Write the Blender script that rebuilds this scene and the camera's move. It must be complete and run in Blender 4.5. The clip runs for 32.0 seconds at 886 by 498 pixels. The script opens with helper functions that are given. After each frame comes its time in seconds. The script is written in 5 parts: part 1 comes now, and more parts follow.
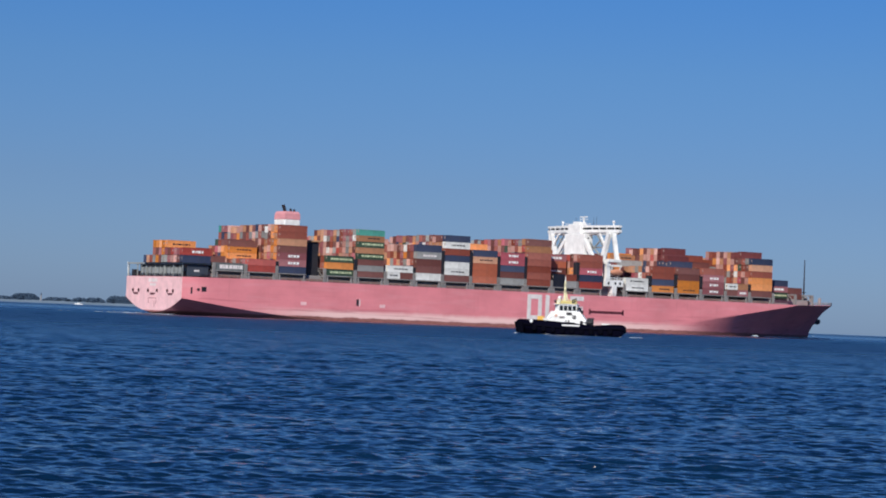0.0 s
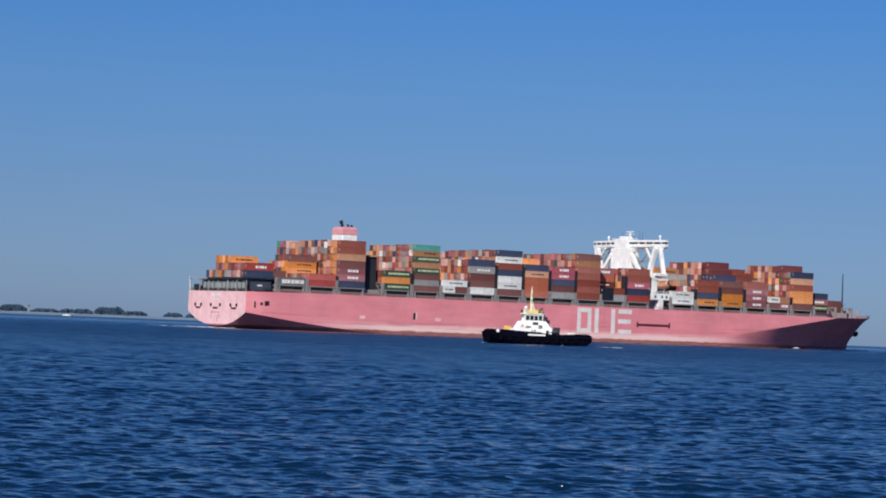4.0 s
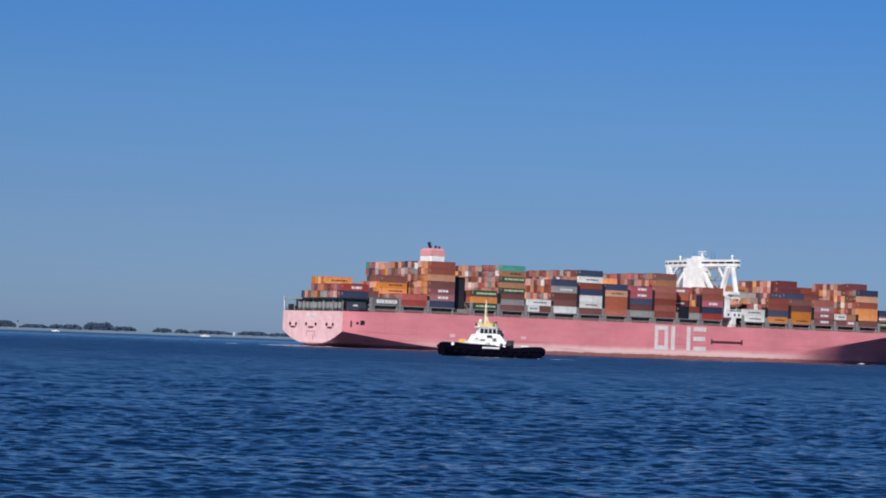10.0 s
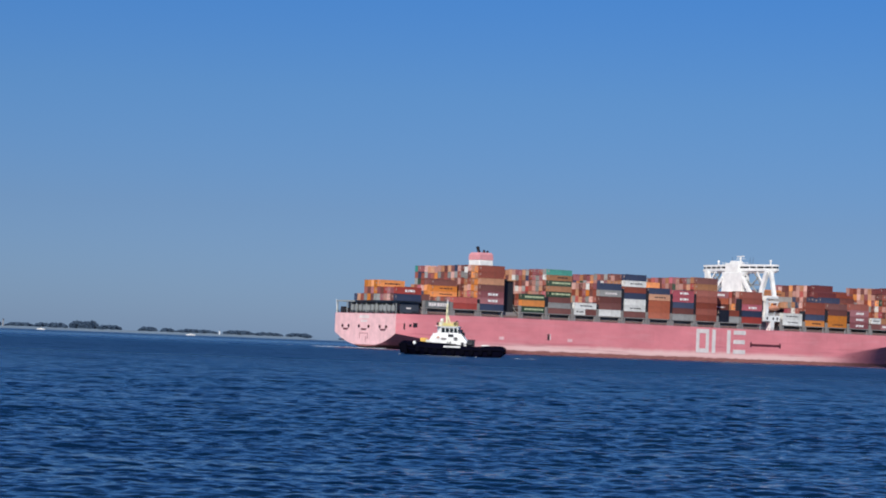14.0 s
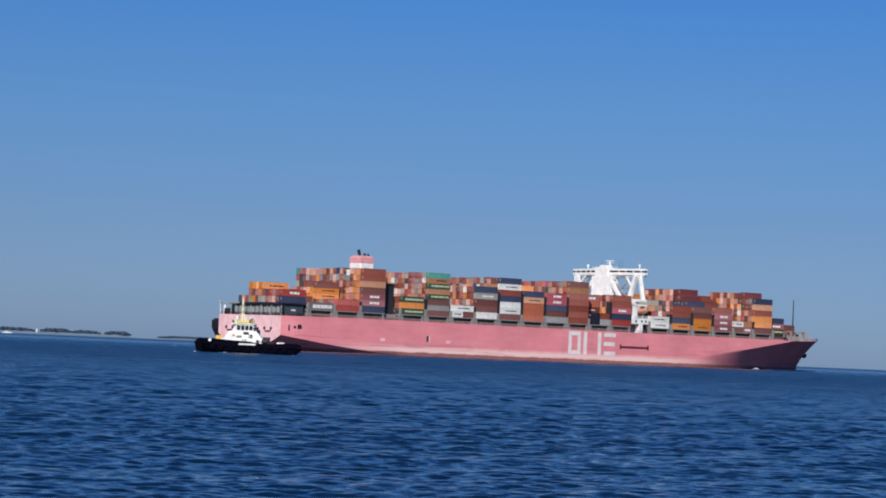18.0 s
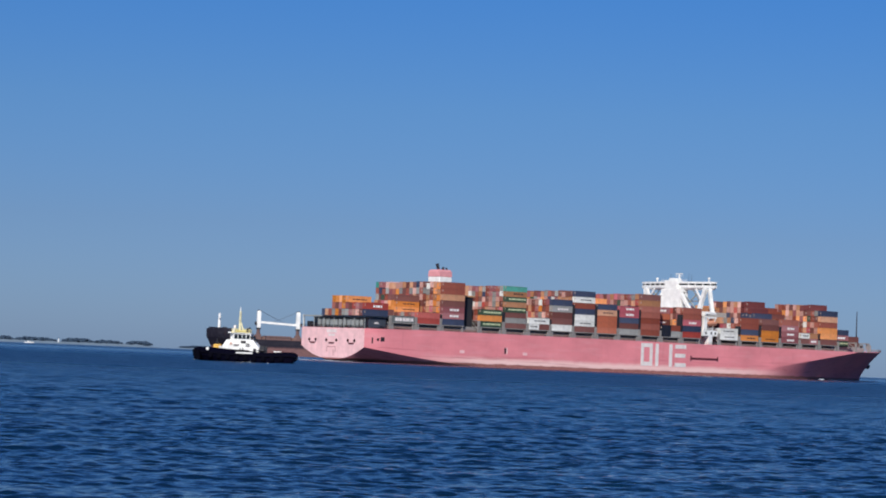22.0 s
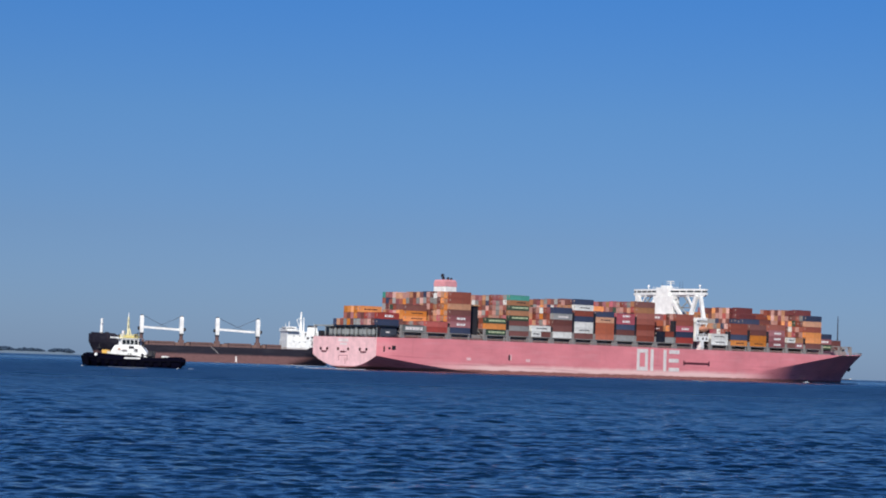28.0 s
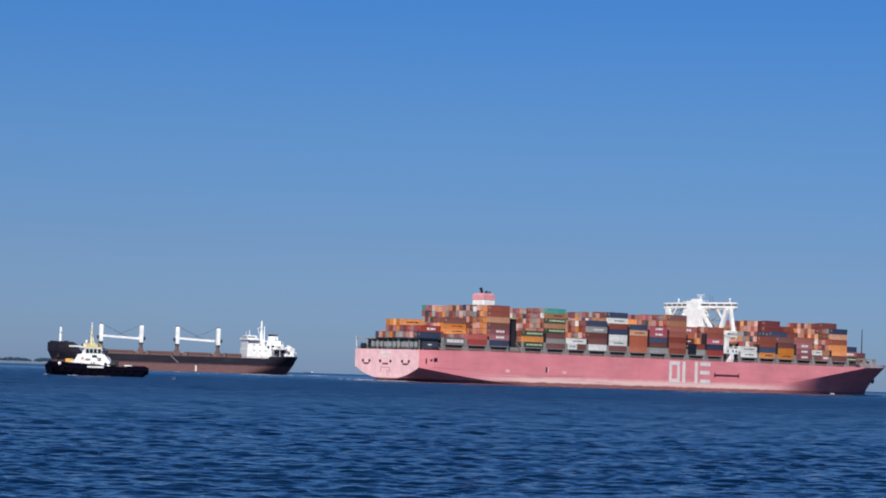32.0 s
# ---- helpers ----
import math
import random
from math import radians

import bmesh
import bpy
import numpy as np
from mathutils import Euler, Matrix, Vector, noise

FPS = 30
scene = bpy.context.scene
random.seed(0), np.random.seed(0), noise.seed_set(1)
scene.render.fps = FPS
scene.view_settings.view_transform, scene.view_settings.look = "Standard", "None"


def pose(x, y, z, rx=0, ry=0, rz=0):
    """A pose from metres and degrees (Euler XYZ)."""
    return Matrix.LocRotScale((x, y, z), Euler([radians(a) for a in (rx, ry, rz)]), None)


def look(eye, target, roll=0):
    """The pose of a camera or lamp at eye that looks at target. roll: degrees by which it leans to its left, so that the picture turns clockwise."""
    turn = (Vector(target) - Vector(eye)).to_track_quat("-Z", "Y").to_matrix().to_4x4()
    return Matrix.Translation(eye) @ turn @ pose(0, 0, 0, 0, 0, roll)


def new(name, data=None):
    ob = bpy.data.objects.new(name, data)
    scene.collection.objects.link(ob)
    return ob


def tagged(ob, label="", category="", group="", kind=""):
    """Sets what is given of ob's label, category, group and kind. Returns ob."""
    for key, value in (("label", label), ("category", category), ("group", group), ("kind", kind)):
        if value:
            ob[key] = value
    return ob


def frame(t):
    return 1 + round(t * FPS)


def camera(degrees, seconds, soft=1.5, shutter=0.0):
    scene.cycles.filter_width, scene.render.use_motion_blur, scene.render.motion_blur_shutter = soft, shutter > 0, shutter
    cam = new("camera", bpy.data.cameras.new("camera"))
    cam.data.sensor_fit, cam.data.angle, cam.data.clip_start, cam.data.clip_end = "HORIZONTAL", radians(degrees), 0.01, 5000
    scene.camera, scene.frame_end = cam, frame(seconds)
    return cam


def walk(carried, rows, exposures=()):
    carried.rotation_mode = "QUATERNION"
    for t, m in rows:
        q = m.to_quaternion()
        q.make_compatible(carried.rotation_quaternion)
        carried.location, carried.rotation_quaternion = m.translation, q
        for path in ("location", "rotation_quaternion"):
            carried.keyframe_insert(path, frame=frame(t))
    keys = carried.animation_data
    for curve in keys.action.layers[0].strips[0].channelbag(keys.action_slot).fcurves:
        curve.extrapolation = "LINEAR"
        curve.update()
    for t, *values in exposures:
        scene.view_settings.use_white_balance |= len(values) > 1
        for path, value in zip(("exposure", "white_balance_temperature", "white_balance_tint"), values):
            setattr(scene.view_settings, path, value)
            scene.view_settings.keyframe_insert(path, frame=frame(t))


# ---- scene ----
EYE = Vector((0.0, 0.0, 3.15))


def aim(turn, tilt, lean):
    """The camera at EYE, turned clockwise from +y, tilted up and leaning, in degrees."""
    a, b = radians(turn), radians(tilt)
    way = Vector((math.sin(a) * math.cos(b), math.cos(a) * math.cos(b), math.sin(b)))
    return look(EYE, EYE + way * 100.0, lean)


cam = camera(21.37, 32.0, soft=1.9)
walk(cam, [
    (0.0, aim(-0.541, 1.667, 2.286)),
    (0.5, aim(-0.521, 1.662, 2.167)),
    (1.0, aim(-0.578, 1.810, 2.095)),
    (1.5, aim(-0.555, 1.966, 1.984)),
    (2.0, aim(-0.610, 1.930, 2.064)),
    (2.5, aim(-0.646, 1.788, 2.135)),
    (3.0, aim(-0.635, 1.827, 2.171)),
    (3.5, aim(-0.397, 1.925, 2.157)),
    (5.5, aim(-0.139, 1.951, 2.212)),
    (6.0, aim(0.123, 2.205, 2.024)),
    (6.5, aim(0.395, 2.372, 2.030)),
    (7.0, aim(0.325, 2.301, 2.103)),
    (7.5, aim(0.119, 2.264, 2.129)),
    (8.0, aim(0.047, 2.251, 2.236)),
    (8.5, aim(0.049, 2.077, 2.313)),
    (9.0, aim(0.088, 2.178, 2.277)),
    (9.5, aim(0.128, 2.311, 2.158)),
    (10.0, aim(-0.011, 2.298, 2.025)),
    (10.5, aim(-0.199, 2.314, 2.002)),
    (11.0, aim(-0.036, 2.301, 2.145)),
    (11.5, aim(-0.116, 2.151, 2.307)),
    (12.0, aim(-0.055, 2.127, 2.286)),
    (12.5, aim(0.176, 2.193, 2.242)),
    (13.0, aim(0.308, 2.406, 2.145)),
    (13.5, aim(0.233, 2.369, 2.109)),
    (14.0, aim(0.329, 2.305, 2.248)),
    (14.5, aim(0.569, 2.333, 2.384)),
    (15.0, aim(1.495, 2.290, 2.649)),
    (15.5, aim(2.877, 2.464, 2.811)),
    (17.5, aim(4.453, 2.379, 2.460)),
    (18.0, aim(4.699, 2.456, 2.445)),
    (18.5, aim(4.581, 2.538, 2.254)),
    (19.0, aim(4.467, 2.631, 2.264)),
    (19.5, aim(4.314, 2.710, 2.322)),
    (20.0, aim(4.315, 2.600, 2.346)),
    (20.5, aim(4.043, 2.622, 2.413)),
    (21.0, aim(3.920, 2.532, 2.545)),
    (21.5, aim(3.921, 2.580, 2.469)),
    (22.0, aim(4.173, 2.664, 2.382)),
    (22.5, aim(4.473, 2.830, 2.390)),
    (23.0, aim(4.557, 2.781, 2.340)),
    (23.5, aim(4.514, 2.778, 2.375)),
    (24.0, aim(4.441, 2.592, 2.525)),
    (24.5, aim(4.569, 2.573, 2.499)),
    (25.0, aim(4.593, 2.749, 2.452)),
    (25.5, aim(4.945, 2.771, 2.419)),
    (27.5, aim(5.534, 2.975, 2.153)),
    (28.0, aim(6.044, 2.835, 1.841)),
    (28.5, aim(6.320, 2.837, 1.785)),
    (29.0, aim(6.256, 2.831, 1.763)),
    (29.5, aim(6.030, 2.675, 1.906)),
    (30.0, aim(6.004, 2.665, 1.963)),
    (30.5, aim(6.015, 2.773, 1.990)),
    (31.0, aim(6.480, 3.033, 1.997)),
    (31.5, aim(6.416, 3.087, 1.960)),
    (32.0, aim(6.357, 3.090, 1.909)),
])

# ---- sky and sun ----
SUN_TURN, SUN_HEIGHT = 196.0, 40.0          # clockwise from +y, above the horizon

world = bpy.data.worlds.new("clear_sky")
scene.world = world
world.use_nodes = True
wn, wl = world.node_tree.nodes, world.node_tree.links
wn.clear()
sky = wn.new("ShaderNodeTexSky")
sky.sky_type = "NISHITA"
sky.sun_disc = False
sky.sun_elevation, sky.sun_rotation = radians(SUN_HEIGHT), radians(SUN_TURN)
sky.altitude, sky.air_density, sky.dust_density, sky.ozone_density = 0.0, 1.0, 0.3, 3.0
coords = wn.new("ShaderNodeTexCoord")
axes = wn.new("ShaderNodeSeparateXYZ")
wl.new(coords.outputs["Generated"], axes.inputs[0])
ramp = wn.new("ShaderNodeValToRGB")          # the air's tint from the horizon to the zenith
for _ in range(2):
    ramp.color_ramp.elements.new(0.5)
for _stop, (_p, _c) in zip(ramp.color_ramp.elements, ((0.0, (0.274, 0.416, 0.83, 1)), (0.055, (0.272, 0.400, 0.715, 1)), (0.105, (0.257, 0.440, 0.750, 1)), (0.16, (0.20, 0.455, 0.845, 1)))):
    _stop.position, _stop.color = _p, _c
wl.new(axes.outputs["Z"], ramp.inputs[0])
tint = wn.new("ShaderNodeMix")
tint.data_type, tint.blend_type = "RGBA", "MULTIPLY"
tint.inputs[0].default_value = 1.0
wl.new(sky.outputs[0], tint.inputs[6])
wl.new(ramp.outputs[0], tint.inputs[7])
back = wn.new("ShaderNodeBackground")
back.inputs[1].default_value = 0.084
wl.new(tint.outputs[2], back.inputs[0])
wout = wn.new("ShaderNodeOutputWorld")
wl.new(back.outputs[0], wout.inputs[0])

sun = new("sun", bpy.data.lights.new("sun", "SUN"))
sun.data.energy, sun.data.angle, sun.data.color = 4.6, radians(0.5), (1.0, 0.95, 0.87)
_a, _e = radians(SUN_TURN), radians(SUN_HEIGHT)
SUN_WAY = Vector((math.sin(_a) * math.cos(_e), math.cos(_a) * math.cos(_e), math.sin(_e)))
sun.matrix_world = look(SUN_WAY * 300.0, (0, 0, 0))
scene.view_settings.exposure = 0.18


# ---- materials ----
def material(name):
    m = bpy.data.materials.new(name)
    m.use_nodes = True
    return m, m.node_tree.nodes, m.node_tree.links, m.node_tree.nodes["Principled BSDF"]


def mixed(nodes, links, mode, fac, a, b):
    """A colour mix; fac, a and b are sockets or values."""
    n = nodes.new("ShaderNodeMix")
    n.data_type, n.blend_type = "RGBA", mode
    for slot, v in ((0, fac), (6, a), (7, b)):
        if isinstance(v, bpy.types.NodeSocket):
            links.new(v, n.inputs[slot])
        elif slot == 0:
            n.inputs[0].default_value = v
        else:
            n.inputs[slot].default_value = (*v[:3], 1)
    return n.outputs[2]


def noise_at(nodes, links, scale, stretch=(1, 1, 1), detail=4.0, rough=0.55):
    tc, mp, no = nodes.new("ShaderNodeTexCoord"), nodes.new("ShaderNodeMapping"), nodes.new("ShaderNodeTexNoise")
    mp.inputs["Scale"].default_value = stretch
    no.inputs["Scale"].default_value, no.inputs["Detail"].default_value, no.inputs["Roughness"].default_value = scale, detail, rough
    links.new(tc.outputs["Object"], mp.inputs[0])
    links.new(mp.outputs[0], no.inputs["Vector"])
    return no.outputs[0]


def steps(nodes, links, socket, stops):
    r = nodes.new("ShaderNodeValToRGB")
    els = r.color_ramp.elements
    while len(els) < len(stops):
        els.new(0.5)
    for e, (p, v) in zip(els, stops):
        e.position = p
        e.color = (v, v, v, 1) if isinstance(v, (int, float)) else (*v, 1)
    links.new(socket, r.inputs[0])
    return r.outputs[0]


def painted(name, colour, rough=0.55, metal=0.0, wear=0.25, grime=(0.12, 0.09, 0.07), scale=0.35, bump=0.15, vary="", shine=0.5, swing=(0.75, 1.32)):
    """Weathered paint: a patchy fade, streaks of grime that run down, a fine grain. vary: 'object' or 'island'."""
    m, nodes, links, b = material(name)
    base = tuple(colour)
    if vary:
        if vary == "object":
            r = nodes.new("ShaderNodeObjectInfo").outputs["Random"]
        else:
            r = nodes.new("ShaderNodeNewGeometry").outputs["Random Per Island"]
        hsv = nodes.new("ShaderNodeHueSaturation")
        hsv.inputs["Color"].default_value = (*base, 1)
        mp = nodes.new("ShaderNodeMapRange")
        mp.inputs["To Min"].default_value, mp.inputs["To Max"].default_value = swing
        links.new(r, mp.inputs[0])
        links.new(mp.outputs[0], hsv.inputs["Value"])
        mp2 = nodes.new("ShaderNodeMapRange")
        mp2.inputs["To Min"].default_value, mp2.inputs["To Max"].default_value = 1.04, 0.86
        links.new(r, mp2.inputs[0])
        links.new(mp2.outputs[0], hsv.inputs["Saturation"])
        base = hsv.outputs[0]
    patch = noise_at(nodes, links, scale)
    fade = steps(nodes, links, patch, ((0.3, 0.86), (0.7, 1.12)))
    c = mixed(nodes, links, "MULTIPLY", 1.0, base, fade)
    streak = noise_at(nodes, links, 1.0, (1.3, 1.3, 0.12), 5.0, 0.65)
    c = mixed(nodes, links, "MIX", steps(nodes, links, streak, ((0.52, 0.0), (0.78, wear))), c, grime)
    links.new(c, b.inputs["Base Color"])
    links.new(steps(nodes, links, patch, ((0.3, rough - 0.08), (0.7, rough + 0.12))), b.inputs["Roughness"])
    b.inputs["Metallic"].default_value, b.inputs["Specular IOR Level"].default_value = metal, shine
    bp = nodes.new("ShaderNodeBump")
    bp.inputs["Strength"].default_value, bp.inputs["Distance"].default_value = bump, 0.05
    links.new(noise_at(nodes, links, 3.0), bp.inputs["Height"])
    links.new(bp.outputs[0], b.inputs["Normal"])
    return m


LENGTH_ALL = 364.0                           # of the container ship


def hull_paint(name, top, boot, line, band=None, band_top=0.0, chalk=0.12, fade=0.25):
    """Ship's side: topside paint above the line, boot-topping below, a chalky band between, rust and scrapes."""
    m, nodes, links, b = material(name)
    tc, ax = nodes.new("ShaderNodeTexCoord"), nodes.new("ShaderNodeSeparateXYZ")
    links.new(tc.outputs["Object"], ax.inputs[0])
    wob = noise_at(nodes, links, 0.25, (1, 1, 0.4))
    add = nodes.new("ShaderNodeMath")
    add.operation = "MULTIPLY_ADD"
    links.new(wob, add.inputs[0])
    add.inputs[1].default_value = 1.1
    links.new(ax.outputs["Z"], add.inputs[2])
    patch = noise_at(nodes, links, 0.06, (1, 1, 1.6))
    c = mixed(nodes, links, "MULTIPLY", 1.0, top, steps(nodes, links, patch, ((0.3, 0.88), (0.7, 1.12))))
    plates = noise_at(nodes, links, 0.5, (0.12, 1, 0.8), 2.0)
    c = mixed(nodes, links, "MIX", steps(nodes, links, plates, ((0.5, 0.0), (0.75, chalk))), c, tuple(min(1, 0.45 + 0.55 * v) for v in top))
    streak = noise_at(nodes, links, 0.8, (1, 1, 0.07), 5.0, 0.7)
    c = mixed(nodes, links, "MIX", steps(nodes, links, streak, ((0.58, 0.0), (0.8, 0.22))), c, (0.16, 0.07, 0.05))

    def over(z, soft):
        mr = nodes.new("ShaderNodeMapRange")
        mr.inputs["From Min"].default_value, mr.inputs["From Max"].default_value = z - soft + 0.55, z + soft + 0.55
        links.new(add.outputs[0], mr.inputs[0])
        return mr.outputs[0]

    if band:
        # the chalky scuffs lie along the parallel body, and fade towards the counter and the bow
        span = nodes.new("ShaderNodeMapRange")
        span.inputs["From Max"].default_value = LENGTH_ALL
        links.new(ax.outputs["X"], span.inputs[0])
        along = steps(nodes, links, span.outputs[0], ((0.07, 0.0), (0.18, 1.0), (0.62, 1.0), (0.74, 0.0)))
        c = mixed(nodes, links, "MIX", along, c, mixed(nodes, links, "MIX", over(band_top, 0.9), band, c))
        # long reddish scrapes left by fenders and quays
        scrape = steps(nodes, links, noise_at(nodes, links, 0.6, (0.035, 1, 1.1), 4.0, 0.6), ((0.56, 0.0), (0.68, 0.5)))
        low = mixed(nodes, links, "MULTIPLY", 1.0, scrape, steps(nodes, links, over(7.5, 2.5), ((0.0, 1.0), (1.0, 0.12))))
        c = mixed(nodes, links, "MIX", low, c, (0.42, 0.10, 0.13))
    rust = noise_at(nodes, links, 0.9, (0.5, 1, 1), 5.0, 0.7)
    bc = mixed(nodes, links, "MIX", steps(nodes, links, rust, ((0.4, 0.0), (0.7, 0.7))), boot, tuple(0.55 * v for v in boot))
    c = mixed(nodes, links, "MIX", over(line, fade), bc, c)
    links.new(c, b.inputs["Base Color"])
    b.inputs["Roughness"].default_value, b.inputs["Specular IOR Level"].default_value = 0.55, 0.25
    bp = nodes.new("ShaderNodeBump")
    bp.inputs["Strength"].default_value, bp.inputs["Distance"].default_value = 0.25, 0.15
    links.new(noise_at(nodes, links, 0.45), bp.inputs["Height"])
    links.new(bp.outputs[0], b.inputs["Normal"])
    return m


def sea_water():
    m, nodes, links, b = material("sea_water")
    deep = noise_at(nodes, links, 0.02, (1, 2.2, 1), 3.0)
    c = steps(nodes, links, deep, ((0.3, (0.0008, 0.0077, 0.029)), (0.72, (0.0020, 0.0165, 0.043))))
    links.new(c, b.inputs["Base Color"])
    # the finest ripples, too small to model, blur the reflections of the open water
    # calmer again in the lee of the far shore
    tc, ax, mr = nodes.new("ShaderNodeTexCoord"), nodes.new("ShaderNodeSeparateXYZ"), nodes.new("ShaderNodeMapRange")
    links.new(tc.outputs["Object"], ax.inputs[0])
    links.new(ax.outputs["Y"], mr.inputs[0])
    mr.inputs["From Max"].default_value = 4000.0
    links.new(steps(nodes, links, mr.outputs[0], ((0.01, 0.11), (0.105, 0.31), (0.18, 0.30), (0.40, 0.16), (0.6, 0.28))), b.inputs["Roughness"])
    b.inputs["IOR"].default_value = 1.33
    chop = noise_at(nodes, links, 2.0, (0.7, 1.1, 1), 3.0, 0.6)
    swell = noise_at(nodes, links, 0.12, (0.5, 1.2, 1), 3.0, 0.5)
    b1, b2 = nodes.new("ShaderNodeBump"), nodes.new("ShaderNodeBump")
    b1.inputs["Strength"].default_value, b1.inputs["Distance"].default_value = 0.6, 0.28
    b2.inputs["Strength"].default_value, b2.inputs["Distance"].default_value = 0.7, 1.6
    links.new(steps(nodes, links, mr.outputs[0], ((0.012, 0.15), (0.06, 0.65), (0.12, 0.65), (0.36, 0.16), (0.6, 0.4))), b1.inputs["Strength"])
    links.new(steps(nodes, links, mr.outputs[0], ((0.012, 0.3), (0.06, 0.65), (0.12, 0.65), (0.36, 0.16), (0.6, 0.4))), b2.inputs["Strength"])
    links.new(chop, b1.inputs["Height"])
    links.new(swell, b2.inputs["Height"])
    links.new(b2.outputs[0], b1.inputs["Normal"])
    links.new(b1.outputs[0], b.inputs["Normal"])
    return m


def foam_white():
    m, nodes, links, b = material("foam")
    c = steps(nodes, links, noise_at(nodes, links, 0.9), ((0.3, (0.22, 0.30, 0.38)), (0.7, (0.58, 0.62, 0.66))))
    links.new(c, b.inputs["Base Color"])
    b.inputs["Roughness"].default_value = 0.8
    return m


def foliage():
    m, nodes, links, b = material("hazy_blue_foliage")
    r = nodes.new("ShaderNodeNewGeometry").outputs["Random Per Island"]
    # the leaves' blue is the haze of the distance, put into their colour
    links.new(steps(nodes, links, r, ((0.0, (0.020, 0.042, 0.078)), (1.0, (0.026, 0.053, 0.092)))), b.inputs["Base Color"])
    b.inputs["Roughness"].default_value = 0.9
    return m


def pane():
    m, nodes, links, b = material("dark_glass")
    b.inputs["Base Color"].default_value = (0.012, 0.016, 0.02, 1)
    b.inputs["Roughness"].default_value = 0.08
    return m


M_SEA, M_FOAM, M_LEAF, M_PANE = sea_water(), foam_white(), foliage(), pane()
M_HULL = hull_paint("pink_hull_paint", (0.70, 0.232, 0.262), (0.33, 0.135, 0.12), 1.5, (0.86, 0.56, 0.53), 3.9)
M_PINK = painted("pink_paint", (0.62, 0.27, 0.29))
# paler than the hull: on the transom this colour holds its sunlit brightness
M_STERN = painted("pale_pink_paint", (0.82, 0.50, 0.51), 0.6, wear=0.2, grime=(0.5, 0.2, 0.22))
M_GREEN = painted("grey_green_steel", (0.27, 0.285, 0.28), 0.6)
M_WHITE = painted("white_paint", (0.78, 0.78, 0.76), 0.45, wear=0.05, grime=(0.45, 0.40, 0.34))
M_SHIPWHITE = painted("weathered_white_paint", (0.81, 0.81, 0.79), 0.5, wear=0.25, grime=(0.30, 0.26, 0.23))
M_MARK = painted("marking_white", (0.74, 0.68, 0.66), 0.6, wear=0.3, grime=(0.55, 0.3, 0.3))
M_GREY = painted("deck_grey", (0.25, 0.235, 0.23), 0.6)
M_DECK = painted("deck_brown", (0.19, 0.11, 0.09), 0.7)
M_DARK = painted("dark_steel", (0.016, 0.016, 0.022), 0.6, wear=0.1)
M_DRED = painted("dark_red_recess", (0.10, 0.02, 0.03), 0.6, wear=0.1)
M_FADED = painted("faded_red_marking", (0.42, 0.16, 0.17), 0.6)
M_SLATE = painted("dark_slate_paint", (0.045, 0.055, 0.075), 0.6)
M_BLACK = painted("black_rubber", (0.0022, 0.0022, 0.006), 0.85, wear=0.2, grime=(0.004, 0.004, 0.007), shine=0.03)
M_TUGHULL = painted("black_tug_hull", (0.0018, 0.0018, 0.008), 0.7, wear=0.2, grime=(0.003, 0.003, 0.006), shine=0.03)
M_YELLOW = painted("yellow_paint", (0.74, 0.64, 0.27), 0.5, wear=0.15)
M_PALE = painted("pale_green_lettering", (0.50, 0.56, 0.34), 0.6)
M_DOORPRINT = painted("faded_door_print", (0.36, 0.27, 0.24), 0.6)
M_TAN = painted("buff_deck_paint", (0.46, 0.25, 0.13), 0.6)
M_CREAM = painted("cream_paint", (0.74, 0.69, 0.44), 0.5, wear=0.12)
M_WINCH = painted("orange_yellow_paint", (0.72, 0.42, 0.08), 0.5, wear=0.15)
M_BULK = hull_paint("bulker_hull_paint", (0.014, 0.0125, 0.022), (0.18, 0.094, 0.092), 5.8, None, 0, 0.03, 0.8)
M_HATCH = painted("red_brown_hatch", (0.135, 0.078, 0.074), 0.65)
# blue-grey sand: distance haze is painted into the base colour
M_SAND = painted("haze_blue_sand", (0.12, 0.172, 0.23), 0.9, wear=0.5, grime=(0.14, 0.17, 0.16), scale=0.01)
M_BARK = painted("far_bark", (0.05, 0.04, 0.035), 0.9)
M_LIFEBOAT = painted("faded_orange_paint", (0.52, 0.23, 0.14), 0.5)

BOX_COLOURS = {
    "rust": (0.30, 0.072, 0.044), "brown": (0.17, 0.055, 0.045), "red": (0.42, 0.06, 0.045), "orange": (0.72, 0.25, 0.045),
    "tan": (0.50, 0.235, 0.12), "mauve": (0.33, 0.11, 0.12), "magenta": (0.48, 0.10, 0.13), "navy": (0.04, 0.055, 0.11), "maroon": (0.17, 0.035, 0.035), "slate": (0.17, 0.19, 0.19), "ink": (0.010, 0.012, 0.024), "copper": (0.46, 0.115, 0.052),
    "white": (0.70, 0.70, 0.67), "pink": (0.58, 0.31, 0.26), "grey": (0.30, 0.30, 0.29), "green": (0.035, 0.07, 0.042), "teal": (0.05, 0.30, 0.24),
}
BOX_WORDS = {
    "rust": "rust-red", "brown": "dark brown", "red": "bright red", "orange": "orange", "tan": "faded tan-orange", "mauve": "faded mauve-red",
    "magenta": "magenta", "navy": "navy blue", "maroon": "dark maroon", "slate": "slate grey", "ink": "gap-shadow black", "copper": "copper-red", "white": "white", "pink": "pale pinkish", "grey": "light grey", "green": "dark green", "teal": "teal green",
}
SWING = {"white": (1.0, 1.2), "ink": (0.9, 1.1)}
M_BOX = {k: painted("container_" + k, [0.9 * c for c in v], 0.55, wear=0.35, scale=0.5, vary="object", swing=SWING.get(k, (0.75, 1.32))) for k, v in BOX_COLOURS.items()}
